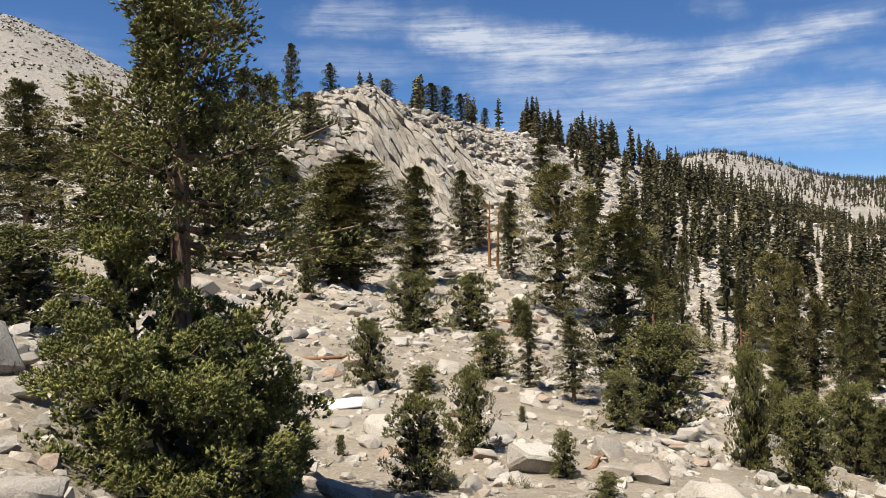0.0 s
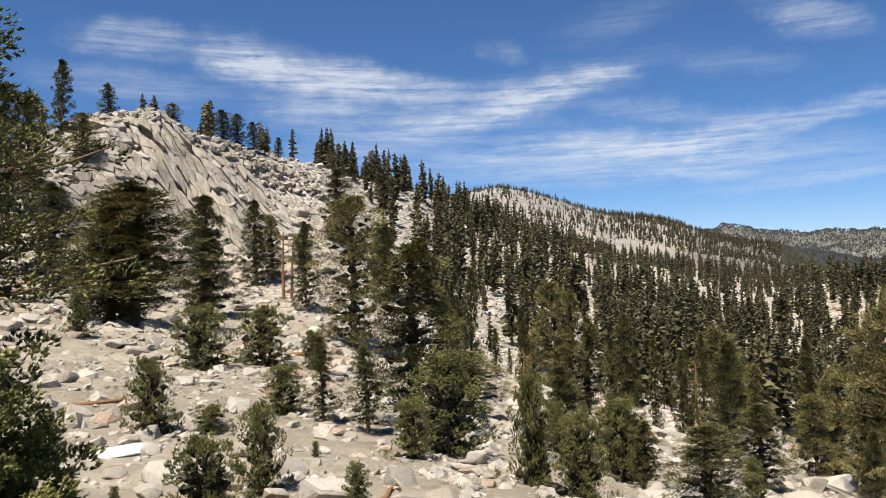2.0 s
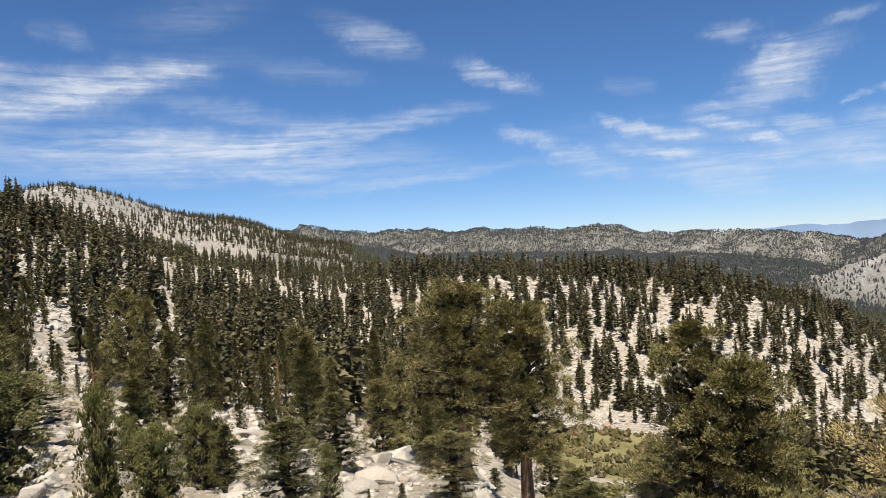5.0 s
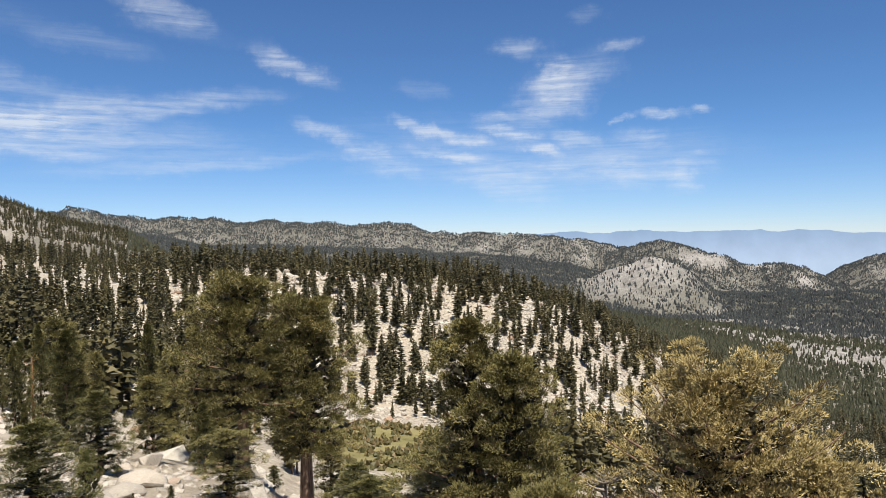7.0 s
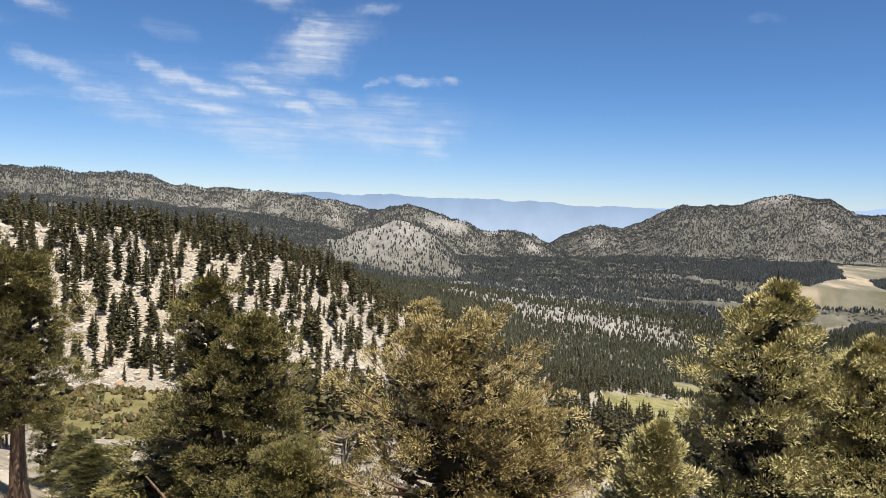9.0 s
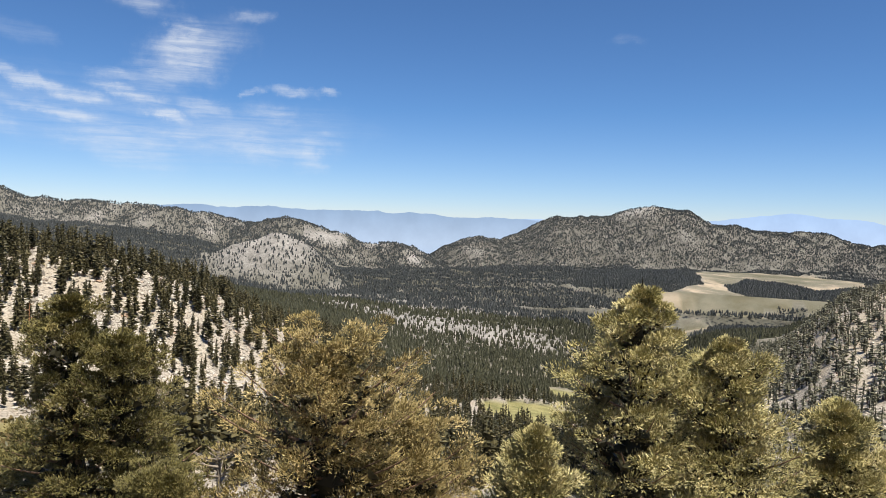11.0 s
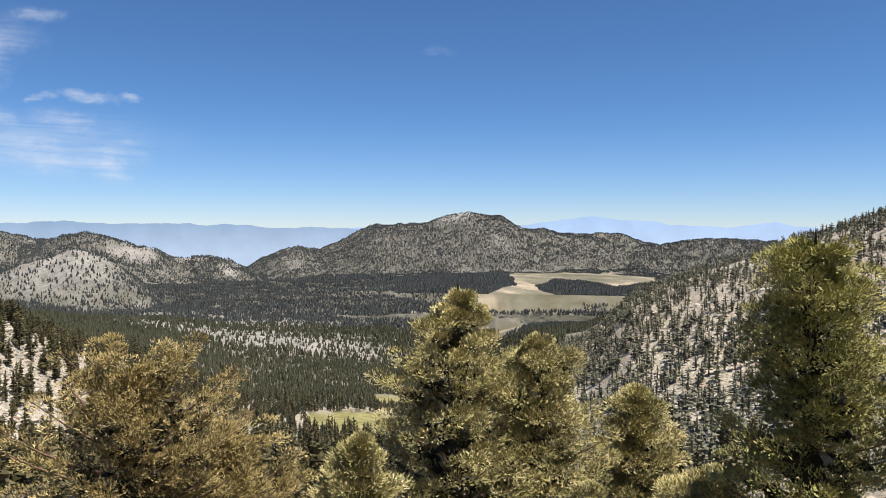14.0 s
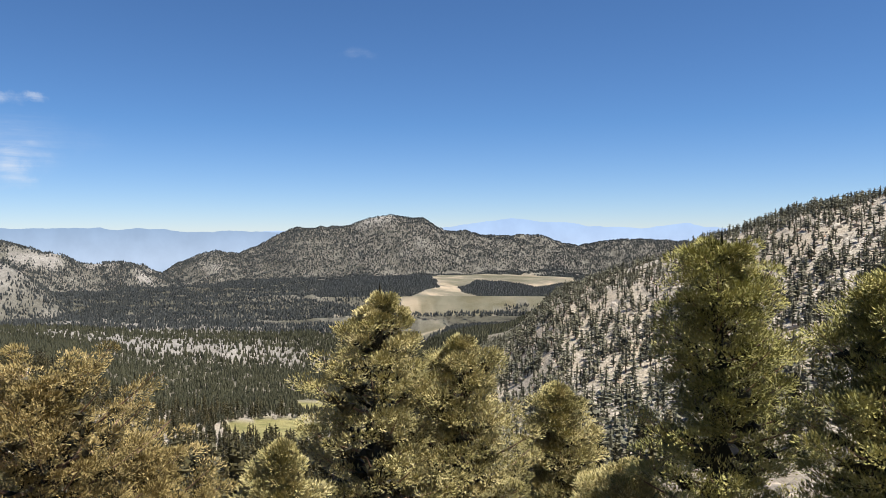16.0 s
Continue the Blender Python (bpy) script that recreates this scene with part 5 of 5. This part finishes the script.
strewn("bench_stones", "pale granite stones on sandy open slopes", 57, (-34, 40, 24, 115, 1 / 0.8), (0.12, 0.75), 2.2, 2.2)
strewn("slope_rubble", "pale granite blocks scattered down the slopes", 63, (-42, 148, 45, 235, 1 / 6.5), (0.3, 1.7), 2.5)
strewn("hill_rubble", "pale granite blocks on the far hillsides", 65, (-42, 148, 200, 470, 1 / 55), (0.6, 2.4), 2.5)
strewn("steep_slope_rubble", "grey granite rubble on a steep wooded slope", 55, (112, 148, 180, 470, 1 / 14), (0.4, 1.7), 2.5)
strewn("bare_hill_rubble", "pale granite boulders on a bare hillside", 53, (-42, -14, 330, 770, 1 / 12), (0.5, 1.9), 2.5)
strewn("dome_rubble", "granite boulders on bare domes", 67, (4, 40, 600, 900, 1 / 16), (0.5, 2.0), 2.0)

strewn("slope_scree", "small broken granite scree on an open slope", 58, (-4, 42, 55, 200, 1 / 1.2), (0.15, 0.85), 2.5)

stones = [stone_mesh(500 + k, 12 + k % 5, (1, 0.6 + 0.15 * (k % 3), 0.32 + 0.13 * (k % 4)), 0.06) for k in range(12)]
stone_data = []
for v, f in stones:
    ob = mesh_object("boulder", v, f, ROCK, smooth=True, sharp=24)
    stone_data.append(ob.data)
    bpy.data.objects.remove(ob)


def boulder(k, az, r, size, sink=0.25, tilt=0.3):
    x, y = polar(az, r)
    ob = new("boulder", stone_data[k % len(stone_data)])
    ob.matrix_world = (Matrix.Translation((x, y, ground(x, y) + size * (0.45 - sink))) @ Matrix.Rotation(k * 2.1, 4, "Z")
                       @ Matrix.Rotation(tilt * math.sin(k * 1.3), 4, "X") @ Matrix.Scale(size, 4))
    return tagged(ob, "pale angular granite boulder on sandy ground", "boulder", "boulders")


for k, spot in enumerate((
        (-28.9, 6.9, 0.44), (-29.0, 12.6, 0.48), (-27.4, 13.8, 0.35), (-29.8, 15.3, 0.39), (-26.8, 20.6, 0.61), (4.0, 17.6, 0.36),
        (2.8, 16.1, 0.31), (-5.8, 22.2, 0.4), (-8.1, 20.0, 0.38), (-7.1, 24.2, 0.36), (-5.8, 17.5, 0.37), (-3.1, 16.8, 0.43),
        (-1.4, 18.6, 0.47), (-4.0, 15.8, 0.47), (-1.1, 21.1, 0.54), (-12.3, 12.8, 0.38), (-7.8, 12.5, 0.59), (14.8, 14.8, 0.5),
        (12.4, 14.5, 0.37), (11.9, 17.2, 0.51), (0.4, 81.8, 1.56), (-0.2, 13.9, 0.27),)):
    boulder(k + 0, *spot)
for k, spot in enumerate((
        (-10.7, 14.5, 0.25), (1.7, 13.1, 0.28), (17.0, 21.4, 0.36), (17.3, 19.4, 0.37), (-1.2, 44.9, 0.67), (0.5, 46.9, 0.8),
        (2.2, 42.2, 0.72), (-8.0, 48.5, 0.82), (-6.7, 46.7, 0.79), (-5.5, 50.9, 0.76), (-13.4, 56.1, 0.95), (-15.0, 67.3, 1.28),
        (-12.5, 71.0, 1.36), (-5.9, 60.2, 1.02), (-3.7, 58.2, 0.99), (-9.6, 104.7, 1.78), (3.9, 18.4, 0.47), (17.7, 21.9, 0.42),
        (16.8, 19.8, 0.42), (45.6, 79.0, 1.68), (41.3, 40.8, 0.78),)):
    boulder(k + 22, *spot)
x, y, azs, rs, rng = scatter(71, -36, 60, 12, 66, 1 / 6)
good = rng.random(len(x)) < np.clip(0.45 + 3.0 * fbm(x / 7, y / 7, 3, 61), 0.02, 1)
for k in np.where(good)[0][:430]:
    boulder(int(k), azs[k], rs[k], 0.22 + 0.85 * rng.random() ** 2.0)

cliff = tagged(new("granite_cliff"), "fractured grey granite cliff of tilted slabs", "cliff")
cx, cy = polar(-4, 118)
cliff.location = (cx, cy, ground(cx, cy))


rng = np.random.default_rng(77)
loose_v, loose_f, at, kept = [], [], 0, 0
LATERAL, UPHILL = 2.06, 0.74   # metres of cliff to a degree of azimuth; metres outward to a metre up the face


def on_face(u, w, az0):
    """Points of the face from metres across and up it."""
    az = az0 + np.asarray(u) / LATERAL
    r = 97 + 1.1 * (az + 14) + np.asarray(w) * UPHILL
    a = np.radians(az)
    x, y = r * np.sin(a), r * np.cos(a)
    return np.stack([x, y, base_height(x, y)], -1), az, r


def clip_cell(poly, mid, way):
    """Cut a polygon by the line through mid, keeping what lies behind way."""
    side = (poly - mid) @ way
    res = []
    for i in range(len(poly)):
        j = (i + 1) % len(poly)
        if side[i] <= 0:
            res.append(poly[i])
        if side[i] * side[j] < 0:
            res.append(poly[i] + (poly[j] - poly[i]) * side[i] / (side[i] - side[j]))
    return np.array(res)


def prism(ring, top, deep):
    """A split slab: three rings of corners (foot, shoulder, worn top) and its cap."""
    n = len(ring)
    mid = ring.mean(0)
    v = np.concatenate([mid + (ring - mid) * 0.96 - top * deep, ring, mid + (ring - mid) * 0.86 + top * 0.10])
    f = []
    for k in (0, n):
        for i in range(n):
            j = (i + 1) % n
            f += [(k + i, k + j, k + n + j), (k + i, k + n + j, k + n + i)]
    f += [(2 * n, 2 * n + i, 2 * n + i + 1) for i in range(1, n - 1)]
    return v, np.array(f)


def add_stone(v, f, whole):
    global at, kept
    v = v - np.array(cliff.location)
    if whole and kept < 300:
        mesh_object("slab", v, f, CLIFF, cliff)
        kept += 1
    else:
        loose_v.append(v), loose_f.append(f + at)
        at += len(v)


# the face splits into long leaning slabs; blockier ones towards its shoulder
for az0, az1, lean, long, broad in ((-7.2, 4.6, -62, 3.4, 0.8), (-13.2, -7.2, -38, 2.3, 0.95)):
    c, q = math.cos(radians(lean)), math.sin(radians(lean))
    wide_m = (az1 - az0) * LATERAL
    ia, ib = np.meshgrid(np.arange(-20, 21), np.arange(-58, 59), indexing="ij")
    seeds = np.stack([ia.ravel() + 0.5 * (ib.ravel() % 2), ib.ravel()], 1) + (rng.random((ia.size, 2)) - 0.5) * 0.85
    to_face = np.array([[c * long, -q * broad], [q * long, c * broad]])
    centre = seeds @ to_face.T + np.array([wide_m / 2, 18])
    inside = (centre[:, 0] > 0) & (centre[:, 0] < wide_m) & (centre[:, 1] > -1) & (centre[:, 1] < 39)
    for k in np.where(inside)[0]:
        near_by = np.argsort(((seeds - seeds[k]) ** 2).sum(1))[1:15]
        cell = seeds[k] + np.array([[-2, -2], [2, -2], [2, 2], [-2, 2]], float)
        for o in near_by:
            cell = clip_cell(cell, (seeds[k] + seeds[o]) / 2, seeds[o] - seeds[k])
        flat = cell @ to_face.T + np.array([wide_m / 2, 18])
        mid, az, r = on_face(centre[k:k + 1, 0], centre[k:k + 1, 1], az0)
        rise = math.degrees(math.atan2(mid[0, 2] - EYE, r[0]))
        if az[0] > -0.4 + 0.85 * (9.5 - rise):
            continue
        ring, _, _ = on_face(flat[:, 0], flat[:, 1], az0)
        a = radians(az[0])
        up3 = on_face(centre[k:k + 1, 0], centre[k:k + 1, 1] + 2, az0)[0][0] - mid[0]
        side = np.array([math.cos(a), -math.sin(a), 0])
        top = np.cross(side, up3 / np.linalg.norm(up3))
        # each slab leans its own way and stands out by its own measure
        local = flat - centre[k]
        across = local @ np.array([-q, c])
        along = local @ np.array([c, q])
        out = 0.5 + 0.32 * rng.normal() + 1.6 * float(fbm(centre[k:k + 1, 0] / 6, centre[k:k + 1, 1] / 9, 3, 44)[0]) + across * (0.35 + 0.25 * rng.normal()) + along * 0.09 * rng.normal()
        mid2 = ring.mean(0)
        ring = mid2 + (ring - mid2) * (0.945 + 0.03 * rng.random()) + top * np.clip(out, -0.4, 1.9)[:, None]
        add_stone(*prism(ring, top, 2.2), rng.random() < 0.6)
# broken blocks along the top, the foot and the gully beside it
blocks = [stone_mesh(560 + k, 12 + k % 4, (1, 0.7 + 0.1 * (k % 3), 0.5 + 0.12 * (k % 3))) for k in range(10)]
for k in range(1500):
    az = -14 + 22 * rng.random()
    foot = 97 + 1.1 * (az + 14)
    if k % 3 == 0:
        r = foot - 9 + 10 * rng.random()
    elif k % 3 == 1:
        r = foot + 24 + 9 * rng.random()
    else:
        az, r = (-0.5 + 8 * rng.random(), 108 + 45 * rng.random()) if k % 2 else (-15 + 3.5 * rng.random(), foot + 30 * rng.random())
    size = 0.3 + 0.85 * rng.random() ** 2.4
    x, y = polar(az, r)
    v, f = blocks[k % 10]
    turn = np.array((Matrix.Rotation(6.28 * rng.random(), 3, "Z") @ Matrix.Rotation(0.5 * rng.normal(), 3, "X")).transposed())
    add_stone(v @ turn * size + np.array([x, y, base_height(x, y)[0] + 0.25 * size + (0.5 if k % 3 == 1 else 0)]), f, False)
tagged(mesh_object("broken_rock", np.concatenate(loose_v), np.concatenate(loose_f), CLIFF, cliff), kind="stuff")

# dark low shrubs on the bare hill
x, y, azs, rs, rng = scatter(87, -42, -14, 330, 780, 1 / 130)
c = np.repeat(np.stack([x, y, height(x, y) + 0.4], 1), 3, 0)
c = c + (rng.random(c.shape) - 0.5) * np.array([2.2, 2.2, 0.6])
tagged(mesh_object("dark_shrubs", *clumps(c, unit(rng.random(c.shape) - 0.5), 0.9, 0.75, rng), SHRUB), "low dark shrubs dotting a bare granite hill", "shrubs", kind="stuff")


# ---- far ranges in the haze ----
def haze_range(name, label, far, azs, tops, low, mat):
    """A blue range at the edge of sight, as a plain backdrop."""
    a = np.linspace(azs[0], azs[-1], 240)
    top = np.interp(a, azs, tops) + 0.30 * fbm(a * 0.7, a * 0, 5, 91) + 0.08 * fbm(a * 5, a * 0, 3, 92)
    x, y = far * np.sin(np.radians(a)), far * np.cos(np.radians(a))
    rows = [np.stack([x, y, EYE + far * np.tan(np.radians(top * (1 - q) + low * q))], 1) for q in (0, 0.25, 0.5, 0.75, 1)]
    n = len(a)
    i, j = np.meshgrid(np.arange(4), np.arange(n - 1), indexing="ij")
    return tagged(mesh_object(name, np.concatenate(rows), np.stack([i * n + j, i * n + j + 1, (i + 1) * n + j + 1, (i + 1) * n + j], -1).reshape(-1, 4), mat), label, "mountains", kind="structure")


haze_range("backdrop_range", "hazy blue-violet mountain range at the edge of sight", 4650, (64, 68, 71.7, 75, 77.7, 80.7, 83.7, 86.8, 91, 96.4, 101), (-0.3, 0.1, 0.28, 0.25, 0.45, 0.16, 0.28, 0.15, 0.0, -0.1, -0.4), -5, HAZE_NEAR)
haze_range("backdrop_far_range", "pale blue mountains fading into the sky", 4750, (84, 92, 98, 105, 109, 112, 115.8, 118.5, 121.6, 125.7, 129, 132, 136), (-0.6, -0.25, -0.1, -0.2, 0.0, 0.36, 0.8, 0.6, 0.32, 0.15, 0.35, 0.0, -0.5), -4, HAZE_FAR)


# ---- dead wood, snow, tufts ----
def snag(az, r, tall, lean, mat, label, stubs=14, turn=0.0):
    x, y = polar(az, r)
    root = new("dead_tree")
    rng = np.random.default_rng(int(az * 10 + r))
    k = np.linspace(0, 1, 8)
    path = np.stack([lean * tall * k + 0.04 * np.sin(k * 9), 0.05 * np.sin(k * 7), k * tall - 0.3], 1)
    mesh_object("trunk", *tubes(path[None], (0.028 * tall * (1 - 0.75 * k))[None], 8), mat, root, smooth=True)
    for q in rng.random(stubs) * 0.75 + 0.2:
        a, l = rng.random() * 6.28, tall * 0.13 * (0.3 + rng.random())
        p0 = np.array([lean * tall * q, 0, q * tall - 0.3])
        u = np.linspace(0, 1, 4)[:, None]
        bough = p0 + u * np.array([math.cos(a), math.sin(a), 0.25]) * l + u * u * np.array([0, 0, 0.2 * l])
        mesh_object("branch", *tubes(bough[None], (0.008 * tall * (1 - 0.8 * u[:, 0]))[None], 5), mat, root, smooth=True)
    root.location, root.rotation_euler = (x, y, ground(x, y)), (0, 0, radians(turn))
    return tagged(root, label, "dead tree", "dead trees")


SNAG = "bare weathered dead pine trunk standing on a rocky slope"
for az, r, tall, lean in ((3.5, 88, 8.2, 0.02), (4.1, 90, 7.6, 0.05), (21.6, 46, 4.6, -0.03), (26, 70, 6, 0.02), (15.5, 60, 5.5, 0.03), (8.5, 120, 8, 0.0), (34, 80, 7, -0.02), (48.5, 120, 9, 0.0), (62, 210, 9, 0.02)):
    snag(az, r, tall, lean, DEAD, SNAG)
snag(74.5, 24, 6.4, 0.05, GREYWOOD, "leafless grey dead pine with twisted branches", 80)
snag(67.8, 27, 4.6, 0.75, BARK, "dark dead trunk leaning out beside a pine", 4, 115)


def fallen_log(az, r, long, turn):
    x, y = polar(az, r)
    k = np.linspace(-0.5, 0.5, 7)
    path = np.stack([k * long, 0.06 * long * np.sin(k * 5), 0 * k], 1)
    ob = mesh_object("fallen_log", *tubes(path[None], (0.05 * long * (0.9 - 0.7 * k))[None], 8), DEAD, smooth=True)
    ob.matrix_world = Matrix.Translation((x, y, ground(x, y) + 0.03 * long)) @ Matrix.Rotation(turn, 4, "Z")
    return tagged(ob, "weathered orange fallen log on sandy ground", "log", "fallen logs")


for az, r, long, turn in ((-9.0, 31, 1.9, 0.2), (15, 27, 3.0, 0.4), (5, 52, 3.5, 0.1), (11, 16, 1.2, 1.0), (-13, 60, 2.5, 0.3)):
    fallen_log(az, r, long, turn)

bm = bmesh.new()
bmesh.ops.create_uvsphere(bm, u_segments=22, v_segments=8, radius=1.0)
for v in bm.verts:
    v.co = (v.co.x * 0.95 * (1 + 0.2 * math.sin(3 * v.co.y)), v.co.y * 0.6, max(v.co.z, -0.3) * 0.13 + 0.03 * math.sin(4 * v.co.x))
snow = part("snow_patch", bm, SNOW, smooth=True)
x, y = polar(-7.6, 22.6)
snow.location = (x, y, ground(x, y) + 0.05)
tagged(snow, "small patch of old white snow between boulders", "snow")

# dry tufts and low shrubs on the sand
x, y, azs, rs, rng = scatter(83, -34, 40, 12, 60, 1 / 2.2)
c = np.stack([x, y, height(x, y)], 1)
pick = rng.random(len(c)) < np.clip(0.4 + 2 * fbm(x / 9, y / 9, 2, 33), 0, 1)
c = np.repeat(c[pick], 5, 0) + (rng.random((pick.sum() * 5, 3)) - 0.5) * np.array([0.4, 0.4, 0.02])
w = unit((rng.random((len(c), 3)) - 0.5) * 1.2 + np.array([0, 0, 0.9]))
tagged(mesh_object("dry_tufts", *blades(c, w, 14, 0.17, 0.02, 1.6, rng, 0.12), TUFT), "low grey-green tufts on sandy ground", "tufts", kind="stuff")

# willow scrub on the small meadow under the hill
x, y, azs, rs, rng = scatter(85, 49, 69, 110, 172, 1 / 12)
_, _, inside = meadow_mask(x, y)
c = np.stack([x, y, height(x, y) + 0.3], 1)[inside]
c = np.repeat(c, 9, 0) + (rng.random((len(c) * 9, 3)) - 0.5) * np.array([3.0, 3.0, 0.5])
w = unit((rng.random((len(c), 3)) - 0.5) + np.array([0, 0, 0.8]))
tagged(mesh_object("willow_scrub", *clumps(c, w, 0.75, 0.5, rng), SCRUB), "low olive and brown willow scrub on a meadow", "scrub", kind="stuff")
